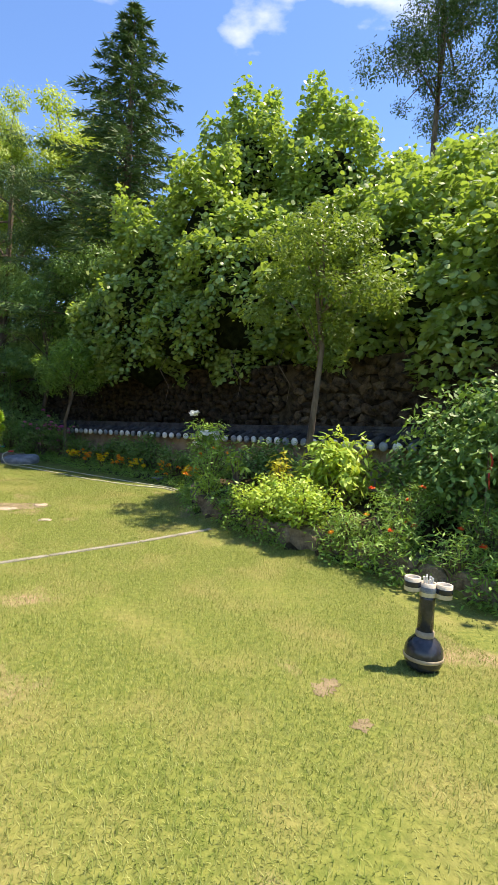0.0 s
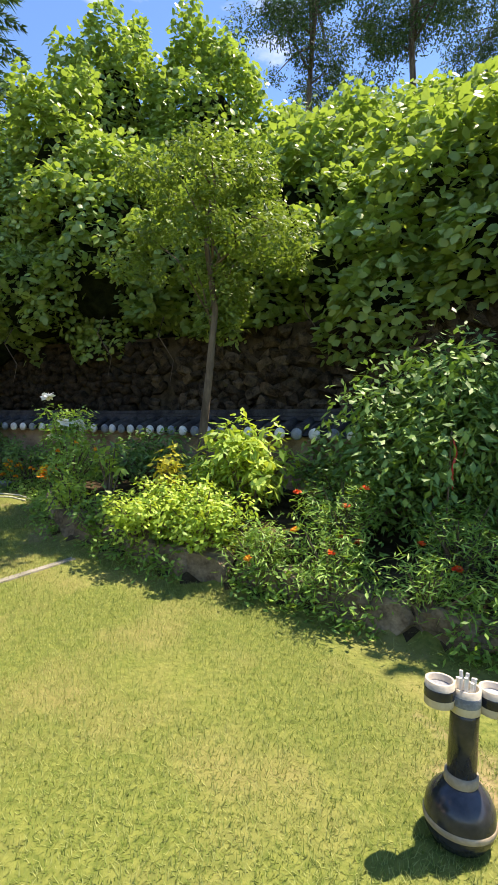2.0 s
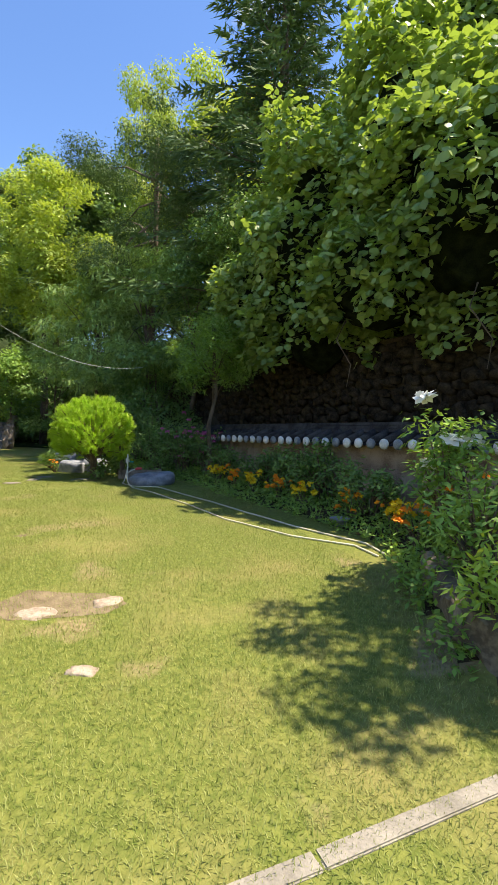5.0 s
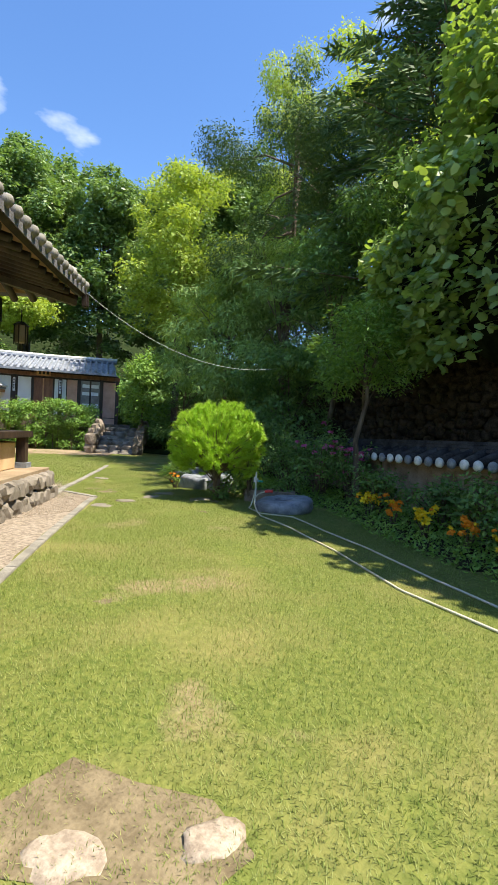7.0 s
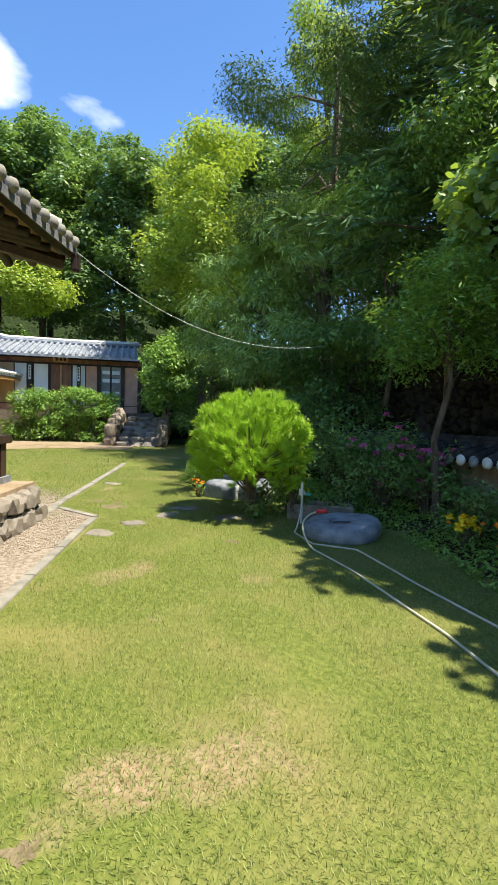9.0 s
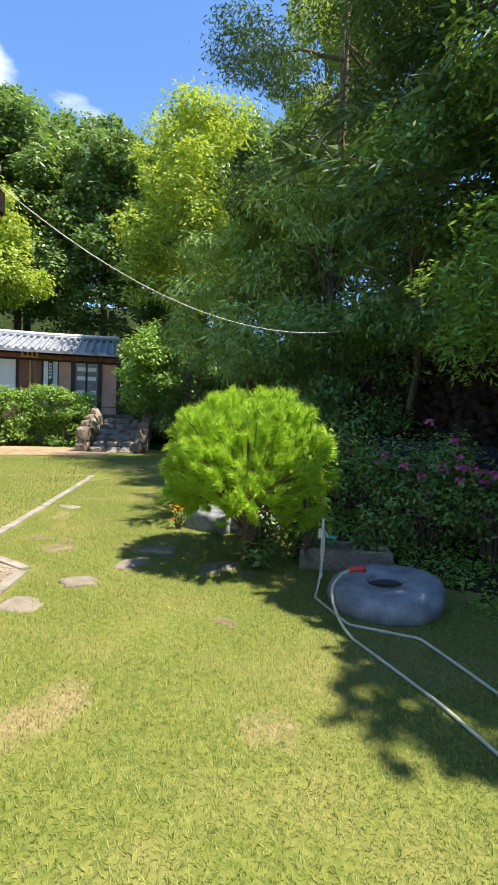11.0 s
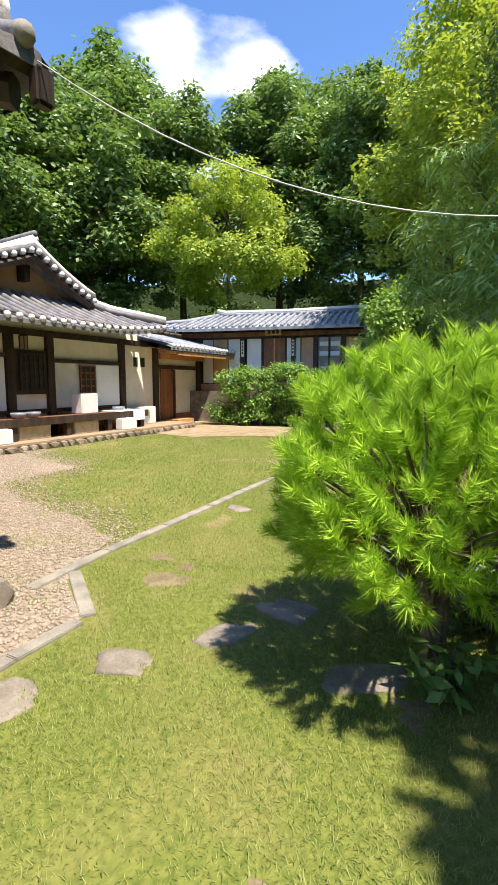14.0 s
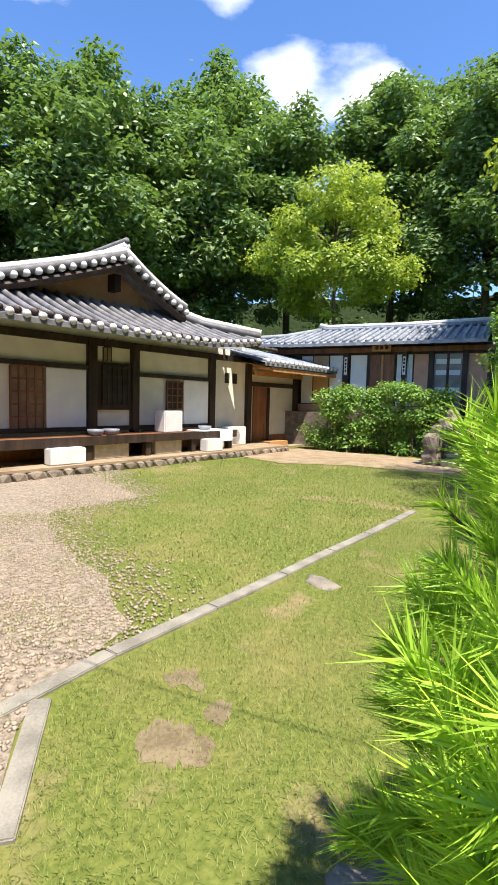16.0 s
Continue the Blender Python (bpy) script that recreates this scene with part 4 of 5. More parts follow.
part("soffit", bm, M_OCHRE, HA, "ochre plastered eave underside")
for x in np.arange(-7, -0.2, 0.3):
    part("rafter", tube([(x, -0.24, eave_a(x, 0)[2] - 0.2), (x * 0.98 - 0.05, 1.15, 3.6)], [0.05, 0.065], 8), M_WOOD, HA, "", True)
part("corner_rafter", tube([(0.2, -0.2, 3.28), (-0.6, 1.2, 3.5)], 0.1, 6), M_WOOD, HA)
part("eave_board", tube([(-7, -0.28, 3.3), (-3, -0.28, 3.28), (-1, -0.28, 3.33), (0.3, -0.28, 3.42)], 0.05, 4), M_WOOD, HA)
for y in np.arange(0.2, 6, 0.3):
    part("rafter", tube([(0.25, y, eave_end(y, 0)[2] - 0.2), (-0.6, y, 3.55)], 0.06, 8), M_WOOD, HA, "", True)
part("tip_tile", box(0.22, 0.36, -0.38, -0.28, 3.2, 3.42, 0.02), M_WOOD, HA)
lantern(HA.matrix_world @ pose(-0.12, 0.55, 2.45), "dark wooden lantern hung under the eave")
bm = box(-1.1, -0.45, 0.45, 0.75, 0.5, 0.92, 0.015)
ob = part("crate", bm, M_OCHRE)
ob.matrix_world = HA.matrix_world
tagged(ob, "beige wooden crate under the dark veranda", "crate")

# upper house behind the hedge
U2 = math.degrees(math.atan2(0.77, 0.64))
HC = thing("upper_house", "upper timber house with white and salmon panels and grey roof", "house", pose(-25.1, 17.2, 0, 0, 0, U2))
hpart("terrace", HC, M_BEDROCK, -1, 7.6, -0.9, 4.5, 0, 1.45)
hpart("wall", HC, M_WOOD, -0.2, 7.0, 0.05, 0.25, 1.4, 3.75)
hpart("end_wall", HC, M_PLASTER, 6.85, 7.0, 0.25, 4, 1.4, 3.8)
for x0, x1, mat in ((0.85, 1.25, M_WHITE), (1.9, 2.35, M_WHITE), (2.65, 3.2, M_WHITE), (4.2, 4.7, M_WHITE), (4.75, 5.2, M_PINK), (6.35, 6.95, M_PINK), (1.3, 1.85, M_OCHRE)):
    hpart("panel", HC, mat, x0, x1, 0.0, 0.045, 1.75, 3.42)
hpart("door", HC, M_WOOD_RED, 3.32, 4.12, -0.005, 0.045, 1.5, 3.42, "brown double door")
hpart("door_rail", HC, M_WOOD_NEW, 3.69, 3.75, -0.02, -0.008, 1.5, 3.42)
hpart("glass_door", HC, surface("dull_glass", (0.2, 0.19, 0.17), (0.32, 0.3, 0.27), 3, 0.15, 0), 5.35, 6.2, 0.0, 0.045, 1.5, 3.42, "glazed sliding door")
for z in (2.2, 2.75, 3.1):
    hpart("paper_band", HC, M_WHITE, 5.42, 6.15, -0.006, -0.002, z, z + 0.16)
hpart("door_stile", HC, M_WOOD, 5.74, 5.82, -0.02, -0.003, 1.5, 3.42)
hpart("lower_band", HC, M_PINK, -0.2, 7.0, -0.01, 0.04, 1.42, 1.72)
hpart("name_board", HC, M_WOOD_NEW, 3.45, 4.05, -0.35, -0.3, 3.5, 3.75, "small wooden name board")
for q in range(3):
    hpart("board_mark", HC, M_WOOD, 3.55 + q * 0.16, 3.65 + q * 0.16, -0.356, -0.351, 3.56, 3.69)
hpart("beam", HC, M_WOOD_RED, -0.3, 7.1, -0.12, 0.04, 3.5, 3.66)
for x in (-0.1, 2.5, 4.45, 5.28, 6.28, 7.0):
    hpart("post", HC, M_WOOD, x - 0.08, x + 0.08, -0.1, 0.04, 1.42, 3.6)
for x in (2.5, 4.45):
    hpart("plaque", HC, M_WHITE, x - 0.05, x + 0.05, -0.125, -0.105, 2.75, 3.35)
    for q in range(4):
        hpart("plaque_mark", HC, M_DARK, x - 0.025, x + 0.025, -0.13, -0.127, 2.85 + q * 0.12, 2.93 + q * 0.12)
for x in np.arange(-0.6, 7.0, 0.35):
    part("rafter", tube([(x, -0.75, 3.68), (x, 0.6, 3.95)], 0.05, 8), M_WOOD, HC, "", True)


def roof_c(x, v):
    return (x, -0.85 + 2.6 * v, 3.78 + 0.12 * max(0, (1 - x) / 2) ** 2 * (1 - v) + 0.74 * v)


tiled_roof(HC, M_TILE_BLUE, -0.9, 7.0, roof_c, 0.26, 0.06, caps=False, vmax=lambda x: min(1.0, max(0.08, (x + 1.0) / 1.9)))
tiled_roof(HC, M_TILE_BLUE, 0.9, 7.0, lambda x, v: (x, 4.35 - 2.6 * v, 3.78 + 0.74 * v), 0.26, 0.06, caps=False)
ridge(HC, M_TILE_BLUE, [(0.85, 1.75, 4.66), (1.2, 1.75, 4.58), (4, 1.75, 4.55), (7.0, 1.75, 4.6)], 0.09, 2)
ridge(HC, M_TILE_BLUE, [(0.9, 1.7, 4.56), (0.0, 0.4, 4.2), (-0.9, -0.8, 4.0)], 0.08, 1, "hip_ridge")

# steps up to the upper house
ST = thing("stone_steps", "rough stone steps climbing between the hedge and the bamboo", "steps", pose(-17.7, 19.9, 0.28, 0, 0, 127))
for q in range(6):
    for j in range(3):
        ob = part("step_stone", rock(0.28, 0.25, 0.14, 200 + q * 3 + j, 0.25, 2), M_SLAB, ST)
        ob.location = (q * 0.34 + 0.2, -0.5 + j * 0.5, q * 0.18 + 0.02)
    part("step_core", box(q * 0.34, 2.6, -0.7, 0.7, -0.2, q * 0.18 + 0.04), M_BEDROCK, ST)
for y in (-0.95, 0.95):
    for q in range(8):
        ob = part("side_stone", rock(0.25, 0.2, 0.25, 230 + q + int(y * 20), 0.3, 2), M_BEDROCK, ST)
        ob.location = (0.15 + (q % 4) * 0.5, y, 0.2 + (q % 4) * 0.2 + (q // 4) * 0.35)

# ---- plants ----


def clumps_in(n, centre, radii, size, shell=0.3, flat=1.0):
    p, _ = ball_points(n, shell)
    c = p * np.array(radii) + np.array(centre)
    s = size * rng.uniform(0.5, 1.35, n)
    return [(c[i, 0], c[i, 1], c[i, 2], s[i], s[i], s[i] * flat) for i in range(n)]


def limbs(bm, base, top, ends, r0, r1, wob=0.06):
    base, top = Vector(base), Vector(top)
    pts = [base.lerp(top, t) + Vector((rng.normal(0, wob), rng.normal(0, wob), 0)) * (0 if t in (0, 1) else 1) for t in np.linspace(0, 1, 6)]
    tube(pts, list(np.linspace(r0, r1, 6)), 9, bm)
    for e in ends:
        e = Vector(e)
        t = rng.uniform(0.55, 0.95)
        s = base.lerp(top, t)
        mid = s.lerp(e, 0.5) + Vector((0, 0, 0.12 * (e - s).length))
        tube([s, mid, e], [r1 * 0.75, r1 * 0.45, r1 * 0.12], 6, bm)


def broad_tree(name, label, at, height, radii, leaf, mat, n_clump, clump, per, trunk_r=0.2, crown_at=0.62, group="", width=0.6, droop=0.3, lean=(0, 0), flat=0.75):
    th = thing(name, label, "tree", Matrix.Translation(at), group)
    centre = (lean[0], lean[1], height * crown_at)
    cl = clumps_in(n_clump, centre, radii, clump, 0.25, flat)
    bm = bmesh.new()
    limbs(bm, (0, 0, -0.3), (lean[0], lean[1], height * (crown_at + 0.15)), [c[:3] for c in cl[:14]], trunk_r, trunk_r * 0.4)
    part("trunk", bm, M_BARK, th, "", True)
    P, N = crown_points(cl, per)
    V, F = leaf_arrays(P, N, leaf, leaf * width, droop)
    mesh_of("crown", V, F, mat, th)
    return th


def conifer(name, label, at, height, radius, mat, whorls=26, start=0.12, skew=0.0):
    th = thing(name, label, "tree", Matrix.Translation(at))
    part("trunk", tube([(0, 0, -0.3), (0.05, 0, height * 0.5), (0, 0, height * 0.98)], [height * 0.016, height * 0.011, 0.02], 8), M_BARK, th, "", True)
    P, D = [], []
    bm = bmesh.new()
    for w in range(whorls):
        f = w / (whorls - 1)
        z = height * (start + (0.985 - start) * f)
        L = radius * (1 - f) ** 0.8 * rng.uniform(0.8, 1.15) + 0.12
        for b in range(7):
            a = b * 2 * math.pi / 7 + w * 0.7 + rng.uniform(-0.3, 0.3)
            Lb = L * rng.uniform(0.65, 1.15)
            u = np.array((math.cos(a), math.sin(a), 0.0))
            tip = u * Lb + np.array((0, 0, z - 0.15 * Lb + 0.12 * Lb * f))
            tube([(0, 0, z), tip * 0.5 + np.array((0, 0, z * 0.5 - 0.04 * Lb)), tip], [0.035 * (1 - f) + 0.01, 0.02, 0.005], 4, bm)
            m = int(22 + 62 * Lb)
            t = rng.uniform(0.15, 1.05, m)
            s = np.array((-u[1], u[0], 0))
            spread = rng.normal(0, 0.16, m) * (Lb * (1.15 - t))
            p = u * (t * Lb)[:, None] + s * spread[:, None]
            p[:, 2] += z - 0.15 * Lb * t - np.abs(spread) * 0.3 - rng.uniform(0, 0.12, m)
            P.append(p)
            D.append(u * 0.7 + s * np.sign(spread)[:, None] * 0.6 + np.array((0, 0, -0.25)) + rng.normal(0, 0.25, (m, 3)))
    tagged(part("branch", bm, M_BARK, th), kind="stuff")
    P, D = np.concatenate(P), np.concatenate(D)
    V1, F1 = blade_arrays(P, D, rng.uniform(0.18, 0.38, len(P)), 0.07)
    mesh_of("needles", V1, F1, mat, th)
    return th


def mound_points(n, c, r, up=-0.25):
    """Points on the lumpy skin of a mound, thinned out in its hollows, with normals that turn to the sky."""
    d = unit(rng.normal(0, 1, (n, 3)))
    d = d[d[:, 2] > up]
    w = d * np.array(r)
    lump = np.sin(w[:, 0] * 3.1 + c[0] * 2) * np.sin(w[:, 2] * 2.7 + c[1] * 3 + w[:, 1]) + 0.7 * np.sin(w[:, 1] * 4.3 + c[0] + w[:, 0] * 1.3) * np.sin(w[:, 2] * 4.9 + c[2] * 2)
    keep = lump + rng.normal(0, 0.35, len(d)) > -0.55
    d, lump = d[keep], lump[keep]
    b = 1 + 0.3 * lump / max(min(r), 1.2) + rng.normal(0, 0.05, len(d)) - np.abs(rng.normal(0, 0.06, len(d)))
    return d * b[:, None] * np.array(r) + np.array(c), unit(d / np.array(r) * min(r) * 0.4 + np.array((0, 0, 0.8)))


# kudzu that smothers the hillside
KUDZU = [(-1.4, 13.5, 5.6, 1.2, 1.1, 2.9), (-2.9, 14.3, 4.6, 1.5, 1.3, 3.0), (-0.3, 12.2, 4.6, 1.5, 1.2, 1.9), (-0.5, 16.0, 8.2, 1.6, 1.5, 3.7), (1.9, 14.3, 7.0, 1.7, 1.6, 3.7), (3.6, 13.4, 6.0, 1.7, 1.5, 2.4),
         (1.3, 13.2, 5.6, 1.9, 1.5, 2.2), (3.0, 10.9, 4.9, 2.2, 1.6, 1.5), (4.8, 11.5, 5.4, 2.3, 2.0, 2.2), (5.0, 8.6, 4.6, 2.0, 2.0, 1.5), (7.2, 10.0, 5.8, 2.5, 2.5, 2.2), (1.4, 11.2, 4.2, 1.4, 1.1, 1.3),
         (6.4, 6.0, 4.4, 2.2, 2.4, 1.7), (8.8, 7.5, 6.0, 2.6, 3.0, 2.6), (-4.2, 15.4, 4.2, 1.3, 1.2, 1.8), (-1.7, 12.9, 3.9, 1.2, 0.9, 1.2), (4.3, 15.5, 7.0, 2.0, 2.0, 2.6), (7.2, 14.0, 7.6, 3.0, 2.4, 2.4), (10.5, 11.5, 8.0, 3, 3, 2.5)]
for d in np.arange(7.0, 27.0, 1.15):
    x, y, _ = along(WALL_LINE, d, 1.6)
    KUDZU.append((x, y, (3.3 if d < 13 else 3.65) + 0.3 * math.sin(d * 2.3), 1.05, 0.8, 0.95 + 0.2 * math.sin(d * 1.7)))
kudzu = thing("kudzu", "dense kudzu vines smothering the trees on the hillside", "vines", kind="stuff")
for c in KUDZU:
    cnt = int(1150 * (c[3] * c[5] + c[3] * c[4] + c[4] * c[5]))
    P, N = mound_points(cnt, c[:3], c[3:], -0.62)
    V, F = leaf_arrays(P, N, 0.145, 0.14, 0.35, 0.1, 1.6, True)
    mound = mesh_of("leaf_mound", V, F, L_KUDZU, kudzu)
    # solid near-black core, added to paint the shade seen through leaf gaps
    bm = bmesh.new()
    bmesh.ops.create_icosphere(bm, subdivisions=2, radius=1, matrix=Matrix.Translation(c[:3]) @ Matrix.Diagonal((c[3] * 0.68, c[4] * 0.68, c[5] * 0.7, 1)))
    part("inner_tangle", bm, M_VINE_SHADE, mound, "near-black core painted as the shade between the vine leaves")
# a few vines hang over the wall
for x, y, z in ((-0.4, 11.2, 3.3), (0.6, 10.3, 3.2), (2.6, 8.9, 3.5), (-2.2, 12.6, 3.2)):
    part("hanging_vine", tube([(x, y, z), (x - 0.1, y - 0.25, z - 0.35), (x + 0.15, y - 0.35, z - 0.75), (x + 0.1, y - 0.4, z - 1.1)], [0.012, 0.01, 0.008, 0.004], 5), M_BARK, kudzu)

# trees on the hill
conifer("spruce", "tall dark spruce rising behind the kudzu", (-5.2, 19.0, g(-5.2, 19)), 17.3 - g(-5.2, 19), 4.3, L_SPRUCE, 24)
broad_tree("dark_pine", "dark spreading pine with open branches", (-10.2, 20.4, g(-10.2, 20.4)), 14.0, (3.4, 2.6, 3.6), 0.13, L_SPRUCE, 36, 1.0, 2700, 0.17, 0.64, width=0.28, flat=0.3)
broad_tree("hill_pine", "tall pine on top of the slope", (12.8, 23.5, g(12.8, 23.5)), 15.5, (3.8, 3.6, 4.2), 0.2, L_SPRUCE, 40, 1.0, 700, 0.2, 0.66, "hill pines", width=0.35)
hp = bpy.data.objects["hill_pine"]
copy_thing(hp, pose(17.0, 19.5, g(17, 19.5), 0, 0, 130))
copy_thing(hp, pose(9.0, 27, g(9.0, 27), 0, 0, 250))
copy_thing(hp, pose(20, 25, g(20, 25), 0, 0, 70))
# yellow-green locusts and drooping shrubs beside the steps
broad_tree("locust_tree", "tall yellow-green locust tree in sun", (-18.8, 24.6, 0.4), 14.4, (3.2, 3.2, 4.6), 0.2, L_YELLOW, 58, 0.85, 900, 0.2, 0.62, "locust trees", width=0.5, flat=0.62)
lt = bpy.data.objects["locust_tree"]
copy_thing(lt, pose(-12.8, 24.5, 3.6, 0, 0, 140)).scale = (0.62, 0.62, 1.0)
copy_thing(lt, pose(-9.8, 26.0, 4.0, 0, 0, 60))
broad_tree("bamboo_grove", "drooping pale green bamboo-like foliage over the bank", (-12.9, 20.8, g(-12.9, 20.8)), 7.2, (2.9, 2.3, 2.8), 0.28, L_BAMBOO, 44, 0.62, 1250, 0.08, 0.56, width=0.17, droop=0.55, flat=0.5)
broad_tree("bank_shrub", "dark dense shrubs on the shaded bank", (-8.9, 18.4, g(-8.9, 18.4) - 1.2), 4.4, (2.3, 1.5, 2.3), 0.13, L_DARK, 40, 0.6, 1500, 0.07, 0.5, "bank shrubs", width=0.4, droop=0.5, flat=0.5)
copy_thing(bpy.data.objects["bamboo_grove"], pose(-10.0, 19.6, 0.7, 0, 0, 110))
bs_ = bpy.data.objects["bank_shrub"]
copy_thing(bs_, pose(-7.4, 17.8, 2.2, 0, 0, 100))
copy_thing(bs_, pose(-16.0, 22.2, 0.2, 0, 0, 200))
copy_thing(bs_, pose(-5.0, 16.8, 2.6, 0, 0, 30))
for x, y in ((-12.5, 22.6), (-14.5, 23.8), (-10.8, 22.8), (-8.2, 21.6)):
    copy_thing(bs_, pose(x, y, g(x, y) - 0.6, 0, 0, x * 70)).scale = (1.2, 1.2, 1.25)
broad_tree("juniper", "small juniper with tufted bright green branches", (-5.3, 14.5, g(-5.3, 14.5)), 3.7, (0.95, 0.9, 0.75), 0.09, L_SHRUB, 34, 0.34, 2600, 0.06, 0.72, width=0.3, droop=-0.3)
# forest behind the houses
broad_tree("oak_tree", "tall dark green oak in the wood behind the houses", (-33, 9, g(-33, 9)), 18.4, (4.3, 4.3, 6.9), 0.32, L_FOREST, 130, 0.92, 470, 0.28, 0.6, "forest oaks", width=0.6, droop=0.0)
oak = bpy.data.objects["oak_tree"]
for k, (x, y, s) in enumerate([(-36, 15, 1.05), (-38, 21, 1.0), (-36, 27, 1.02), (-31, 30, 1.0), (-32, 3, 0.95), (-40, 10, 1.1), (-42, 18, 1.2), (-40, 30, 1.1), (-26, 34, 1.0), (-30, 36, 1.1), (-22, 36, 0.95), (-43, 2, 1.1), (-34, -3, 0.95)]):
    o = copy_thing(oak, pose(x, y, g(x, y) - 0.5, 0, 0, k * 67))
    o.scale = (s, s, s)
broad_tree("young_tree", "yellow-green young tree at the edge of the wood", (-29.8, 21.0, g(-29.8, 21.0)), 13.6, (3.2, 3.6, 3.4), 0.2, L_YELLOW, 60, 0.85, 900, 0.12, 0.64, width=0.6, flat=0.62)
broad_tree("undergrowth", "dark undergrowth below the wood", (-29, 10, 0.4), 4.5, (2.6, 2.6, 1.9), 0.28, L_DARK, 26, 1.1, 260, 0.06, 0.45, "undergrowth")
ug = bpy.data.objects["undergrowth"]
for x, y in ((-30.5, 15.5), (-30, 23), (-28, 27), (-24, 28), (-30, 5), (-20.5, 26.5), (-33, 20), (-29, 13), (-31, 26), (-26, 30), (-29.5, 19), (-28.5, 21.5), (-34, 12), (-34, 24), (-27, 24.5), (-33, 16), (-32, 22), (-35, 18.5), (-29, 29), (-33, 27), (-36, 24), (-32, 9.5), (-36, 9), (-24, 31), (-20, 30), (-28.5, 16.5), (-35, 5)):
    copy_thing(ug, pose(x, y, g(x, y), 0, 0, x * 40))

broad_tree("bank_tree", "leafy light green bush tree beside the stone steps", (-17.6, 21.3, 0.3), 4.6, (1.1, 1.1, 1.5), 0.13, L_SHRUB, 34, 0.5, 1100, 0.06, 0.66)

# small tree in the flower bed
broad_tree("garden_tree", "small slender tree with fine leaves in the flower bed", (1.05, 8.15, g(1.05, 8.15)), 4.7, (1.35, 1.1, 1.2), 0.075, L_TREE, 62, 0.25, 4200, 0.065, 0.7, width=0.55)

# round pine bush
pine = thing("pine_bush", "round bright green pine bush with long needles", "bush", Matrix.Translation((-7.6, 13.42, g(-7.6, 13.42))))
tips, dirs = [], []
bm = bmesh.new()
d = unit(rng.normal(0, 1, (1150, 3)))
d = d[d[:, 2] > -0.72]
R3 = np.array((0.84, 0.84, 0.74))
for k in range(len(d)):
    lobe = 1 + 0.1 * math.sin(d[k][0] * 6 + d[k][2] * 5) * math.sin(d[k][1] * 7 + 1)
    tip = d[k] * R3 * (rng.uniform(0.88, 1.03) if k % 5 < 3 else rng.uniform(0.4, 0.88)) * lobe + np.array((0, 0, 1.0))
    if k % 9 == 0:
        tube([(0, 0, 0.25 + 0.4 * rng.uniform(0, 1)), tip * 0.6 + np.array((0, 0, 0.25)), tip], [0.014, 0.009, 0.004], 4, bm)
    tips.append(tip)
    dirs.append(d[k] * 0.75 + np.array((0, 0, 0.55)) + rng.normal(0, 0.18, 3))
tube([(0, 0, -0.1), (0.03, 0.02, 0.5), (0, 0, 0.9)], [0.07, 0.06, 0.03], 8, bm)
part("stem", bm, M_BARK, pine)
tips, dirs = np.array(tips), unit(np.array(dirs))
rep = 115
tt = rng.uniform(-0.12, 0.01, len(tips) * rep)
P = np.repeat(tips, rep, 0) + np.repeat(dirs, rep, 0) * tt[:, None]
A = np.repeat(dirs, rep, 0)
R = rng.normal(0, 1, (len(P), 3))
R = unit(R - A * np.sum(A * R, axis=1, keepdims=True))
D = A * 0.7 + R * rng.uniform(0.4, 1.05, len(P))[:, None]
V, F = blade_arrays(P, D, rng.uniform(0.065, 0.105, len(P)), 0.0052)
mesh_of("needles", V, F, L_PINE, pine)


def shrub(name, label, x, y, w, h, leaf, mat, n=16, per=2600, width=0.5, droop=0.2, flower=None, nf=0, fs=0.03, base=0.0, group="", depth=None):
    th = thing(name, label, "shrub", Matrix.Translation((x, y, g(x, y) + base)), group)
    cl = clumps_in(int(n * 1.5), (0, 0, h * 0.52), (w * 0.42, (depth or w) * 0.42, h * 0.42), 0.165 * max(0.5 * (w + h), 0.3), 0.1)
    n = len(cl)
    bm = bmesh.new()
    for c in cl:
        tube([(c[0] * 0.15, c[1] * 0.15, -0.05), (c[0] * 0.5, c[1] * 0.5, c[2] * 0.6), c[:3]], [0.014, 0.01, 0.004], 5, bm)
    tagged(part("stem", bm, M_BARK, th), kind="stuff")
    P, N = crown_points(cl, per, 0.3)
    V, F = leaf_arrays(P, N, leaf, leaf * width, droop)
    mesh_of("leaves", V, F, mat, th)
    if flower:
        for q in range(nf):
            c = cl[q % n]
            blossom(th, (c[0] + rng.uniform(-0.1, 0.1), c[1] + rng.uniform(-0.1, 0.1) - 0.05, c[2] + c[5] + rng.uniform(0, 0.08)), fs, flower)
    return th


BLOOMS = {}


def blossom(parent, at, size, mat):
    """A many-petalled head on its parent plant."""
    if mat.name not in BLOOMS:
        n = 26
        p, dd = ball_points(n, 0.2)
        dd[:, 2] = np.abs(dd[:, 2])
        V, F = leaf_arrays(dd * 0.35, unit(dd + np.array((0, 0, 0.3))), 0.95, 0.8, -0.1, 0.1)
        me_ob = mesh_of("flower", V, F, mat, parent)
        BLOOMS[mat.name] = me_ob.data
        ob = me_ob
    else:
        ob = new("flower", BLOOMS[mat.name])
        ob.parent = parent
    ob.matrix_basis = Matrix.Translation(at) @ Matrix.Rotation(rng.uniform(0, 6), 4, "Z") @ Matrix.Diagonal((size, size, size * 0.8, 1))


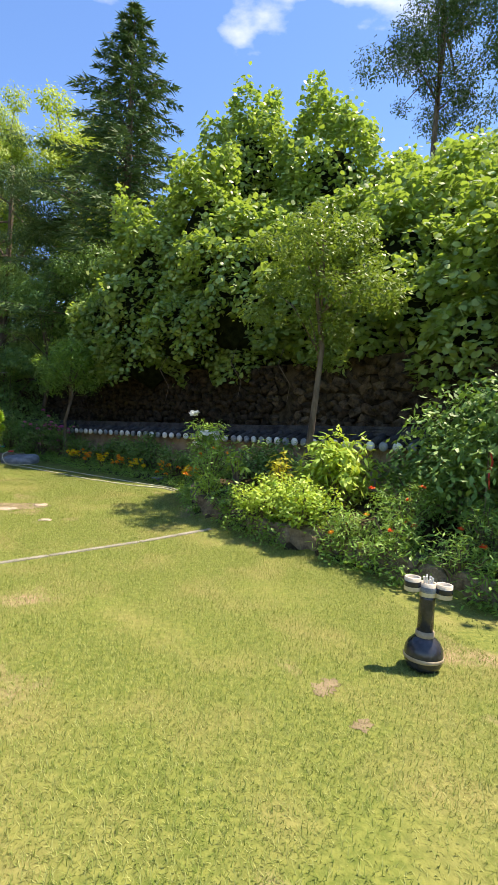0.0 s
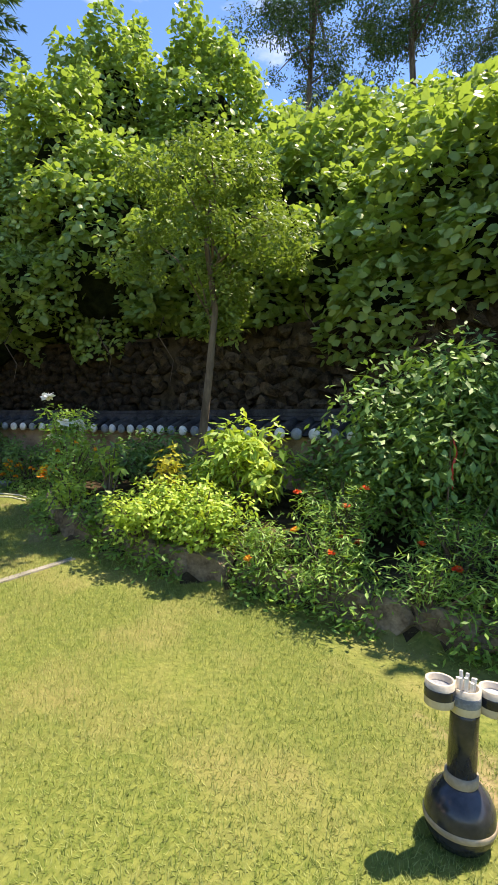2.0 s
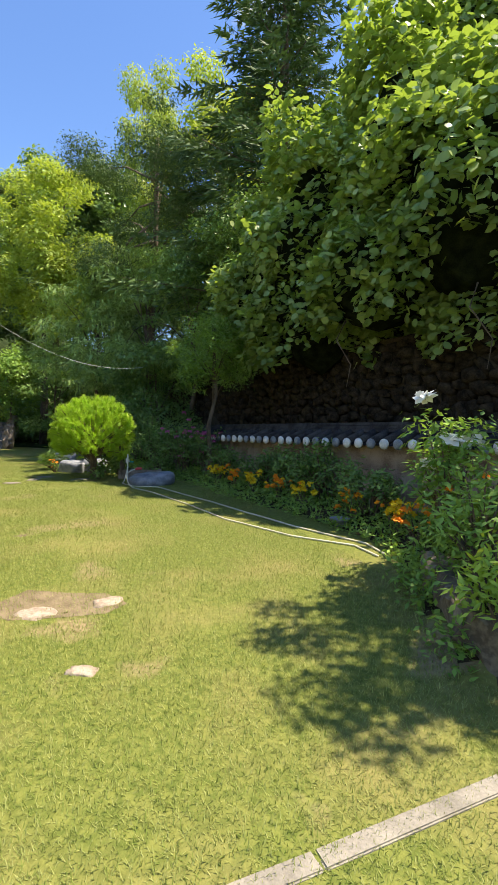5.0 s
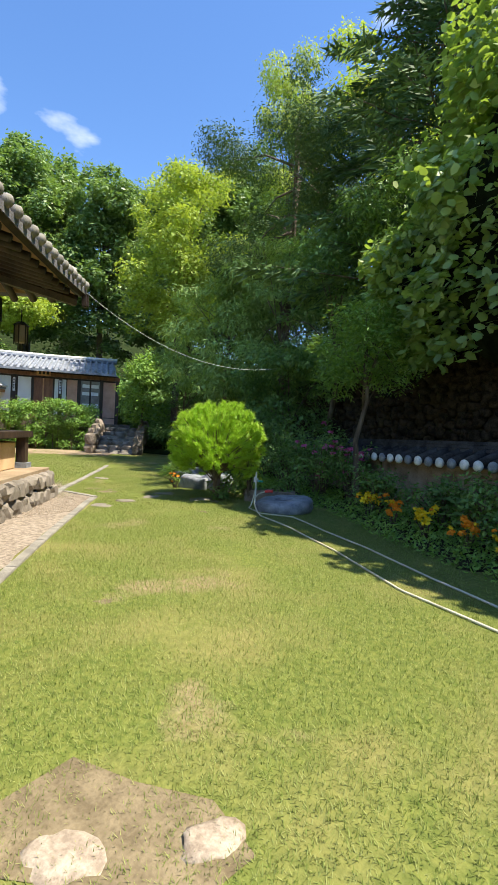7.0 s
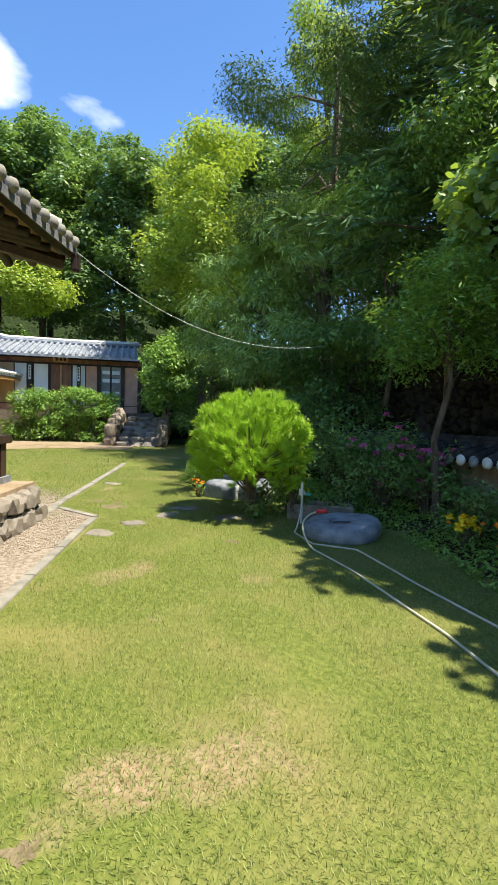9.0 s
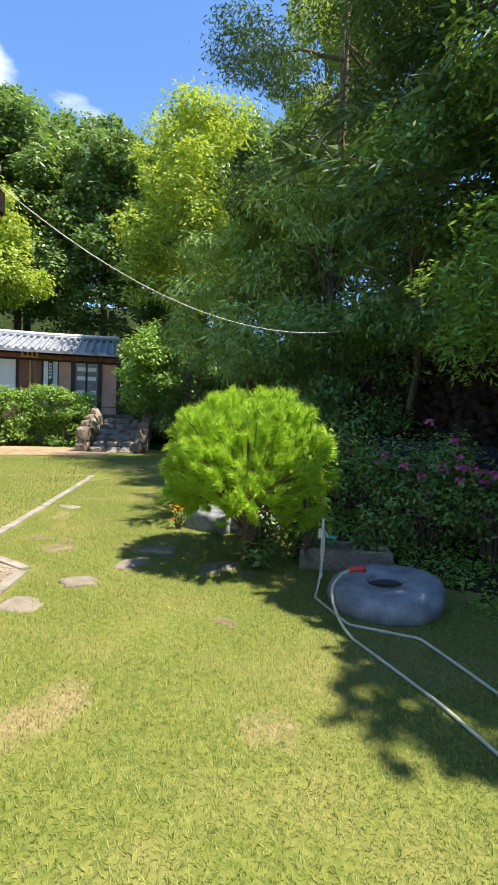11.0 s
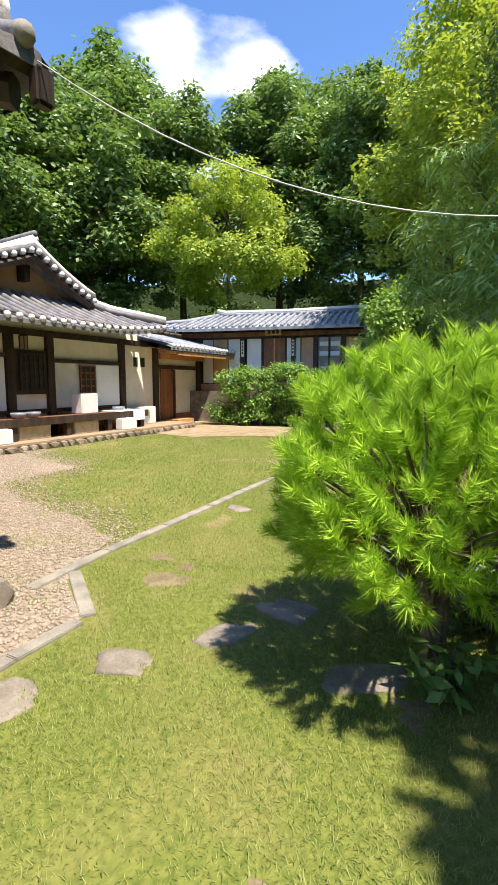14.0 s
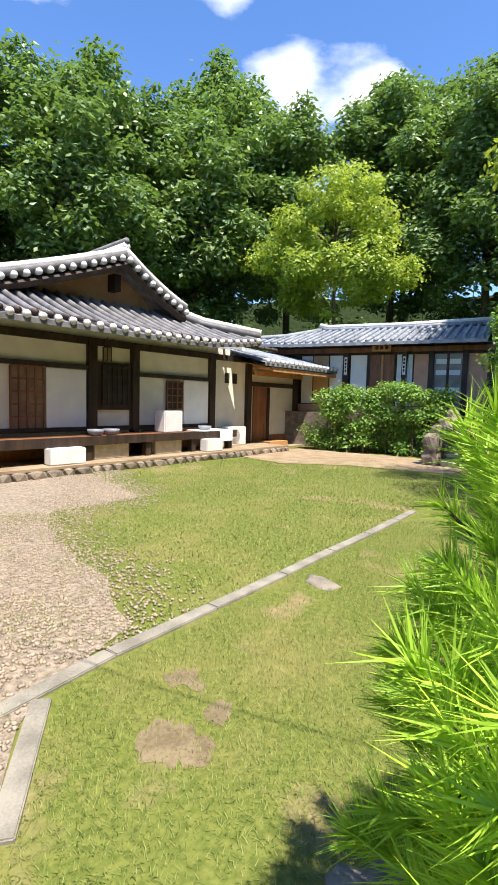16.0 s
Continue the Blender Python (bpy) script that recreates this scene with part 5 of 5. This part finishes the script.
# planting of the bed
shrub("leafy_bush", "large dark leafy bush with arching shoots", 2.95, 5.85, 2.1, 1.75, 0.1, L_DARK, 70, 1700, 0.5, 0.6)
shrub("bright_shrub", "sunlit light green shrub with long leaves", 1.35, 6.95, 1.3, 1.0, 0.14, L_LIME, 30, 1600, 0.35, 0.5)
shrub("low_shrub", "low yellow-green shrub spilling over the stones", 0.7, 6.2, 1.0, 0.62, 0.06, L_LIME, 30, 3800, 0.6, base=0.05, group="low shrubs")
shrub("low_shrub", "low yellow-green shrub spilling over the stones", 0.25, 6.6, 0.9, 0.68, 0.06, L_LIME, 26, 3800, 0.6, base=0.05, group="low shrubs")
shrub("low_shrub", "low green shrub spilling over the stones", -0.25, 7.1, 0.6, 0.5, 0.06, L_SHRUB, 14, 3600, 0.6, base=0.05, group="low shrubs")
shrub("golden_shrub", "small shrub with golden young leaves", 0.45, 7.0, 0.4, 0.95, 0.11, L_GOLD, 7, 1600, 0.4)
shrub("fresh_shrub", "small shrub with yellow-green young leaves", -0.15, 7.6, 0.4, 0.85, 0.13, L_LIME, 7, 1300, 0.4)
for x, y, w, h, fl in ((1.6, 5.3, 0.95, 0.6, P_RED), (2.1, 4.75, 0.9, 0.55, P_RED), (2.6, 4.35, 0.85, 0.5, P_RED), (1.15, 5.75, 0.8, 0.6, P_ORANGE), (2.5, 5.0, 0.9, 0.7, None), (1.9, 5.8, 0.9, 0.75, P_RED), (3.0, 4.3, 0.8, 0.5, None)):
    shrub("cosmos_plant", "feathery green cosmos plant with orange-red flowers" if fl else "feathery green cosmos plant", x, y, w, h, 0.085, L_SHRUB, 26, 2600, 0.16, 0.0, fl, 3, 0.04, group="cosmos plants")
shrub("white_flower_shrub", "upright shrub with white flower heads at the bed corner", -0.75, 8.9, 0.75, 1.15, 0.08, L_SHRUB, 18, 2200, 0.4, 0.2, P_WHITE, 6, 0.1)
shrub("corner_shrub", "leafy light green shrub at the bed corner", -0.6, 8.1, 0.8, 0.85, 0.08, L_SHRUB, 20, 2400, 0.35, flower=P_ORANGE, nf=3, fs=0.04)
shrub("corner_shrub", "leafy light green shrub at the bed corner", -0.55, 7.5, 0.6, 0.6, 0.08, L_LIME, 14, 2200, 0.35)
for k, (x, y, w, h) in enumerate([(0.3, 8.4, 1.3, 0.85), (0.1, 9.2, 1.2, 0.8), (-0.6, 9.8, 1.1, 0.6), (2.2, 6.4, 1.0, 0.8), (1.6, 8.2, 1.0, 0.6), (2.3, 7.0, 1.1, 0.7), (3.4, 5.0, 1.3, 0.9), (0.9, 7.6, 0.9, 0.55)]):
    shrub("perennials", "dark green leafy perennials filling the bed", x, y, w, h, 0.09, L_DARK, 18, 2000, 0.4, 0.2, group="perennials")
for k, (x, y, w, h) in enumerate([(-2.4, 12.1, 1.2, 0.9), (-1.6, 11.0, 1.1, 0.8), (-3.0, 12.6, 1.2, 0.9), (-3.6, 13.1, 1.2, 0.8), (-4.7, 13.8, 1.1, 0.75), (-6.2, 14.9, 1.4, 1.35), (-7.6, 15.9, 1.6, 1.4), (-5.5, 14.7, 1.2, 1.15), (-8.7, 16.9, 1.7, 1.5), (-6.9, 15.3, 1.4, 1.3), (-10.4, 17.6, 1.9, 1.6), (-12, 18.9, 1.9, 1.6), (-6.5, 14.3, 0.8, 0.6)]):
    fl = P_PINK if k in (5, 7) else None
    shrub("rose_bush", "dark rose bush with pink flowers below the tiled wall" if fl else "dark leafy bush below the tiled wall", x, y, w, h, 0.07, L_DARK, 20, 2200, 0.5, 0.1, fl, 16, 0.065, group="bushes along the wall")
for k, (x, y) in enumerate([(-1.1, 9.6), (-1.35, 10.1), (-1.9, 10.75), (-2.7, 11.5), (-3.2, 11.95), (-3.75, 12.4), (-4.3, 12.85), (-4.8, 13.3)]):
    th = shrub("marigolds", "low clump of yellow and orange marigolds", x + 0.1, y + 0.1, 0.5, 0.32, 0.05, L_SHRUB, 9, 3000, 0.3, 0.0, P_YELLOW if k % 2 else P_ORANGE, 12, 0.055, group="marigolds")
    for q in range(3):
        blossom(th, (rng.uniform(-0.2, 0.2), rng.uniform(-0.2, 0.1), 0.3 + rng.uniform(-0.05, 0.05)), 0.033, P_ORANGE if k % 2 else P_YELLOW)
th = shrub("marigolds", "small clump of orange marigolds beside the pine bush", -9.0, 13.9, 0.4, 0.25, 0.05, L_SHRUB, 8, 3000, 0.3, 0.0, P_ORANGE, 6, 0.035, group="marigolds")

shrub("sapling", "slender sapling with bright leaves behind the standpipe", -7.0, 13.62, 0.4, 1.85, 0.11, L_LIME, 8, 800, 0.55, 0.3)
for x, y, w, h in ((-7.15, 13.85, 0.7, 0.5), (-7.75, 13.95, 0.8, 0.45), (-7.35, 13.3, 0.45, 0.3)):
    shrub("low_weeds", "dark leafy weeds at the foot of the pine bush", x, y, w, h, 0.1, L_DARK, 12, 1500, 0.5, 0.2, group="weeds by the pine bush")
for x, y, w, h in ((-9.6, 14.6, 0.9, 0.35), (-10.6, 15.9, 1.0, 0.45)):
    shrub("grass_tuft", "long green grass growing among the boulders", x, y, w, h, 0.2, L_SHRUB, 14, 1700, 0.08, -0.4, group="grass tufts")

# stake with a red ribbon beside the leafy bush
stake = thing("plant_stake", "thin garden stake with a red ribbon tied to it", "stake", Matrix.Translation((2.45, 5.1, g(2.45, 5.1))))
part("pole", tube([(0, 0, -0.1), (0.01, 0, 0.6), (0.02, 0.01, 1.15)], [0.009, 0.008, 0.006], 6), M_BARK, stake)
part("ribbon", tube([(0.02, -0.012, 1.1), (0.04, -0.03, 0.98), (0.015, -0.03, 0.85), (0.03, -0.025, 0.7)], [0.006, 0.014, 0.01, 0.004], 5), M_RED, stake, "red ribbon")
bowl = part("clay_bowl", lathe([(0.06, 0), (0.1, 0.07), (0.13, 0.1), (0.12, 0.1), (0.09, 0.05)], 20), M_GRANITE, None, "", True)
bowl.location = (-1.9, 10.55, g(-1.9, 10.55))
tagged(bowl, "small grey clay bowl among the marigolds", "bowl")

# hedge below the upper house
hedge = thing("hedge", "thick bright green clipped hedge below the upper house", "hedge", pose(-25.1, 17.2, 0.28, 0, 0, U2))
cl = [(x + rng.uniform(-0.2, 0.2), -1.55 + rng.uniform(-0.35, 0.25), z * 0.5 + 0.28 + rng.uniform(-0.12, 0.14) + 0.08 * math.sin(x * 2.1), q, q * 0.9, q * 0.75) for x in np.arange(2.25, 6.3, 0.27) for z in (0, 1, 2, 3) for q in (rng.uniform(0.28, 0.46),)]
P, N = crown_points(cl, 3300, 0.5)
V, F = leaf_arrays(P, N, 0.10, 0.06, 0.2)
mesh_of("leaves", V, F, L_SHRUB, hedge)
bm = bmesh.new()
for c in cl[::2]:
    tube([(c[0], c[1], -0.1), c[:3]], [0.02, 0.01], 5, bm)
part("stem", bm, M_BARK, hedge)

# rocks by the pine bush
for k, (x, y, sx, sy, sz) in enumerate([(-8.7, 14.2, 0.35, 0.22, 0.18), (-9.6, 15.0, 0.3, 0.22, 0.15), (-8.2, 14.4, 0.3, 0.25, 0.22), (-10.2, 15.8, 0.35, 0.3, 0.25), (-11.0, 16.8, 0.4, 0.3, 0.25)]):
    ob = part("boulder", rock(sx, sy, sz, 300 + k, 0.16, 3), M_GRANITE, None, "", True)
    ob.location = (x, y, g(x, y) + sz * 0.5)
    tagged(ob, "grey weathered boulder beside the pine bush", "rock", "boulders")

# ---- stone ring with hose, standpipe and trough ----
ring = thing("stone_basin", "round grey granite millstone lying at the lawn edge", "millstone", pose(-6.05, 13.25, g(-6.15, 13.2), 4, -4, 0))
bm = lathe([(0.42, -0.05), (0.47, 0.03), (0.475, 0.11), (0.45, 0.165), (0.39, 0.195), (0.28, 0.2), (0.16, 0.195), (0.145, 0.18), (0.14, 0.08)], 40)
for v in bm.verts:
    v.co.z += 0.02 * noise.noise(v.co * 5)
    v.co.x *= 1 + 0.05 * noise.noise(v.co * 2.5)
part("stone_body", bm, M_GRANITE, ring, "", True)
part("hollow", lathe([(0.13, 0.12), (0.142, 0.15)], 20), M_BLACK_JAR, ring, "dark wet hollow")
trough = thing("stone_trough", "low rectangular stone trough beside the standpipe", "trough", pose(-6.75, 13.95, g(-6.75, 13.95), 0, 0, 30))
for x0, x1, y0, y1, z1 in ((-0.45, 0.45, -0.2, -0.13, 0.2), (-0.45, 0.45, 0.13, 0.2, 0.2), (-0.45, -0.38, -0.129, 0.129, 0.2), (0.38, 0.45, -0.129, 0.129, 0.2), (-0.379, 0.379, -0.129, 0.129, 0.05)):
    part("trough_side", box(x0, x1, y0, y1, -0.05, z1, 0.01), M_BEDROCK, trough)
tap = thing("standpipe", "thin white standpipe with teal tap handle", "tap", Matrix.Translation((-6.75, 13.45, g(-6.75, 13.45))))
part("pipe", tube([(0, 0, -0.1), (0, 0, 0.5), (0, 0, 0.56)], [0.015, 0.015, 0.012], 8), M_PLASTIC, tap)
part("spout", tube([(0, 0, 0.44), (0.06, -0.04, 0.44), (0.07, -0.05, 0.4)], 0.014, 8), M_METAL, tap)
part("tap_handle", box(-0.01, 0.14, -0.02, 0.02, 0.39, 0.42, 0.006), M_TEAL, tap, "teal tap handle")
part("tag", box(-0.03, 0.03, -0.03, -0.024, 0.38, 0.47), M_PLASTIC, tap)


def on_ground(pts, lift=0.012):
    out = []
    for (ax, ay), (bx, by) in zip(pts, pts[1:]):
        for t in np.linspace(0, 1, 8, endpoint=False):
            x, y = ax + (bx - ax) * t, ay + (by - ay) * t
            out.append((x, y, g(x, y) + lift))
    return out


def rounded(pts, n=2):
    """Corners cut off a run of points."""
    for _ in range(n):
        out = [pts[0]]
        for a, c in zip(pts, pts[1:]):
            a, c = Vector(a), Vector(c)
            out += [a.lerp(c, 0.25), a.lerp(c, 0.75)]
        pts = out + [pts[-1]]
    return pts


hose = thing("garden_hose", "pale garden hose with red nozzle trailing along the lawn edge", "hose")
hp1 = [(-6.72, 13.42, g(-6.7, 13.4) + 0.42), (-6.66, 13.3, g(-6.7, 13.3) + 0.25), (-6.6, 13.1, g(-6.6, 13.1) + 0.03)]
part("hose_line", tube(rounded(hp1 + on_ground([(-6.55, 12.95), (-6.1, 12.62), (-5.62, 12.72), (-4.8, 12.1), (-4.05, 11.6), (-3.2, 10.85), (-2.4, 10.25), (-1.5, 9.75), (-1.25, 9.3)])), 0.011, 8), M_HOSE, hose, "", True)
part("hose_line", tube(rounded(on_ground([(-5.95, 12.4), (-5.3, 12.0), (-4.3, 11.25), (-3.3, 10.3), (-2.3, 9.75), (-1.6, 9.6), (-1.3, 9.2)])), 0.011, 8), M_HOSE, hose, "", True)
zt = g(-6.15, 13.1) + 0.29
part("hose_end", tube(rounded([(-5.95, 12.4, zt - 0.28), (-6.12, 12.5, zt - 0.22), (-6.28, 12.66, zt - 0.08), (-6.28, 12.82, zt + 0.0), (-6.24, 12.95, zt + 0.02)]), 0.011, 8), M_HOSE, hose, "", True)
part("nozzle", tube([(-6.25, 12.93, zt + 0.02), (-6.21, 12.96, zt + 0.03), (-6.17, 12.99, zt + 0.03), (-6.15, 13.005, zt + 0.03)], [0.018, 0.026, 0.022, 0.03], 10), M_RED, hose, "red spray nozzle", True)

# ---- smoking post made of pots ----
post = thing("pot_sculpture", "black glazed pot lamp-post with three cream cups on top", "ornament", Matrix.Translation((1.24, 3.27, g(1.24, 3.27))) @ Matrix.Scale(0.93, 4))
part("jar", lathe([(0.095, 0), (0.11, 0.01), (0.13, 0.05), (0.136, 0.1), (0.13, 0.15), (0.11, 0.19), (0.08, 0.22), (0.058, 0.235)], 32), M_BLACK_JAR, post, "dark glazed round jar", True)
part("band", lathe([(0.134, 0.075), (0.139, 0.08), (0.139, 0.1), (0.134, 0.105)], 32), M_BAND, post, "", True)
part("neck_band", lathe([(0.062, 0.228), (0.066, 0.235), (0.064, 0.27), (0.056, 0.272)], 24), M_BAND, post, "", True)
part("column", lathe([(0.056, 0.26), (0.055, 0.5), (0.055, 0.53)], 24), M_BLACK_JAR, post, "black glazed tube", True)
for k, (x, y, z) in enumerate(((0, 0, 0.515), (-0.105, 0.02, 0.545), (0.105, -0.03, 0.515))):
    cup = part("cup", lathe([(0.045, 0), (0.057, 0.005), (0.057, 0.1), (0.05, 0.102), (0.046, 0.098), (0.044, 0.012)], 24, (x, y, z)), M_CREAM_JAR, post, "cream clay cup with dark band", True)
    part("cup_band", lathe([(0.0575, 0.035), (0.0585, 0.038), (0.0585, 0.07), (0.0575, 0.073)], 24, (x, y, z)), M_BLACK_JAR if k else M_GRANITE, cup, "", True)
    if k:
        part("ash_fill", lathe([(0.02, 0.07), (0.0455, 0.075)], 16, (x, y, z)), M_GRANITE, cup)
for k in range(8):
    a = k * 0.8
    part("stub", tube([(0.025 * math.cos(a), 0.025 * math.sin(a), 0.59), (0.032 * math.cos(a), 0.032 * math.sin(a), 0.645 + 0.01 * (k % 3))], 0.0075, 7), M_LIME, post)

# overhead cable
cable = thing("overhead_cable", "thin pale cable sagging between the eave and the bank", "cable")
p0, p1 = Vector((-9.16, 11.66, 3.69)), Vector((-7.32, 14.91, 2.8))
part("cable_line", tube([p0.lerp(p1, t) - Vector((0, 0, 0.42 * 4 * t * (1 - t))) for t in np.linspace(0, 1, 16)], 0.0045, 6), M_WIRE, cable)

# ---- grass blades ----
def grass(name, n, x0, x1, y0, y1, test, h0, h1, w, label):
    q = rng.uniform(0, 1, (n, 2)) * np.array((x1 - x0, y1 - y0)) + np.array((x0, y0))
    q = q[test(q[:, 0], q[:, 1])]
    P = np.stack([q[:, 0], q[:, 1], gz(q[:, 0], q[:, 1]) - 0.004], 1)
    D = rng.normal(0, 1.15, (len(P), 3))
    D[:, 2] = 1
    V, F = blade_arrays(P, D, rng.uniform(h0, h1, len(P)), w, True)
    tagged(mesh_of(name, V, F, M_BLADE), label, "grass", kind="stuff")


PATH = [(0.05, -3.0), (0.05, 1.3), (-0.44, 3.0), (-1.0, 4.5), (-2.5, 6.6), (-3.4, 7.8), (-4.9, 9.65), (-5.4, 11.1), (-6.35, 12.0), (-7.2, 12.3), (-10, 13.2)]
COURT = [(-20.0, 3.5), (-7.0, 5.5), (-5.0, 7.3), (-8.88, 11.76), (-9.85, 11.8), (-13.5, 16)]


def lawn_here(x, y):
    patch = np.sin(x * 2.1 + np.sin(y * 1.7)) * np.sin(y * 2.3 + np.sin(x * 1.3))
    worn = np.zeros(x.shape, bool)
    for wx, wy, q in WORN:
        worn |= np.hypot(x - wx, y - wy) < q * (0.3 + rng.normal(0, 0.45, x.shape))
    return ~worn & (side(BED_LINE, x, y) < 0.05) & (side(COURT, x, y) > 0.07) & (patch + rng.normal(0, 0.25, x.shape) > -0.85) & (np.hypot(x + 3.5, y - 7.35) > 0.25 + rng.normal(0, 0.18, x.shape))


grass("lawn_grass", 2000000, -13, 3.0, 0.6, 16.5, lambda x, y: lawn_here(x, y) & (np.abs(side(PATH, x, y)) < 2.3), 0.022, 0.045, 0.0046, "short blades of mown lawn grass")
grass("lawn_grass", 220000, -16, 3.5, 0.5, 18, lambda x, y: lawn_here(x, y) & (np.abs(side(PATH, x, y)) >= 2.3), 0.015, 0.04, 0.009, "short blades of mown lawn grass")
grass("edge_grass", 14000, -9, 3.0, 3.0, 15.2, lambda x, y: np.abs(side(BED_LINE, x, y) - 0.02) < 0.16, 0.06, 0.18, 0.007, "long grass along the bed edge")
grass("lawn_grass", 170000, -20, -9.8, 11, 18.5, lambda x, y: (side(COURT, x, y) < -0.06) & (side(G_EDGE, x, y) > rng.normal(0.05, 0.4, x.shape) - 0.25 * np.sin(x * 5) * np.sin(y * 6)), 0.02, 0.05, 0.012, "short blades of mown lawn grass")
grass("gravel_weeds", 45000, -14, -9, 9.5, 12.4, lambda x, y: (side(COURT, x, y) < -0.1) & (side(G_EDGE, x, y) < 0.1) & (np.sin(x * 3 + y) * np.sin(y * 4 - x * 2) + rng.normal(0, 0.3, x.shape) > 0.4), 0.02, 0.05, 0.012, "sparse weeds growing in the gravel")
# weeds that hide the foot of the bed edging
n = 30000
dd, off = rng.uniform(1.5, 22, n), rng.normal(0.06, 0.13, n)
off = np.where(dd > 11, rng.uniform(-0.12, 1.1, n), off)
hh = np.abs(rng.normal(0, 0.16, n)) * np.where(dd > 11, 0.5, 1)
xy = np.array([along(BED_LINE, a, o)[:2] for a, o in zip(dd, off)])
low = gz(xy[:, 0], xy[:, 1])
P = np.stack([xy[:, 0], xy[:, 1], low + hh], 1)
keepw = np.sin(dd * 3.1) + np.sin(dd * 7.3) > np.where(dd > 11, -1.6, -0.6)
V, F = leaf_arrays(P[keepw], np.tile(np.array((0, 0, 1.0)), (int(keepw.sum()), 1)), 0.06, 0.028, 0.0, 0.15, 2.0)
tagged(mesh_of("edge_weeds", V, F, L_SHRUB), "small leafy weeds along the bed edging", "weeds", kind="stuff")
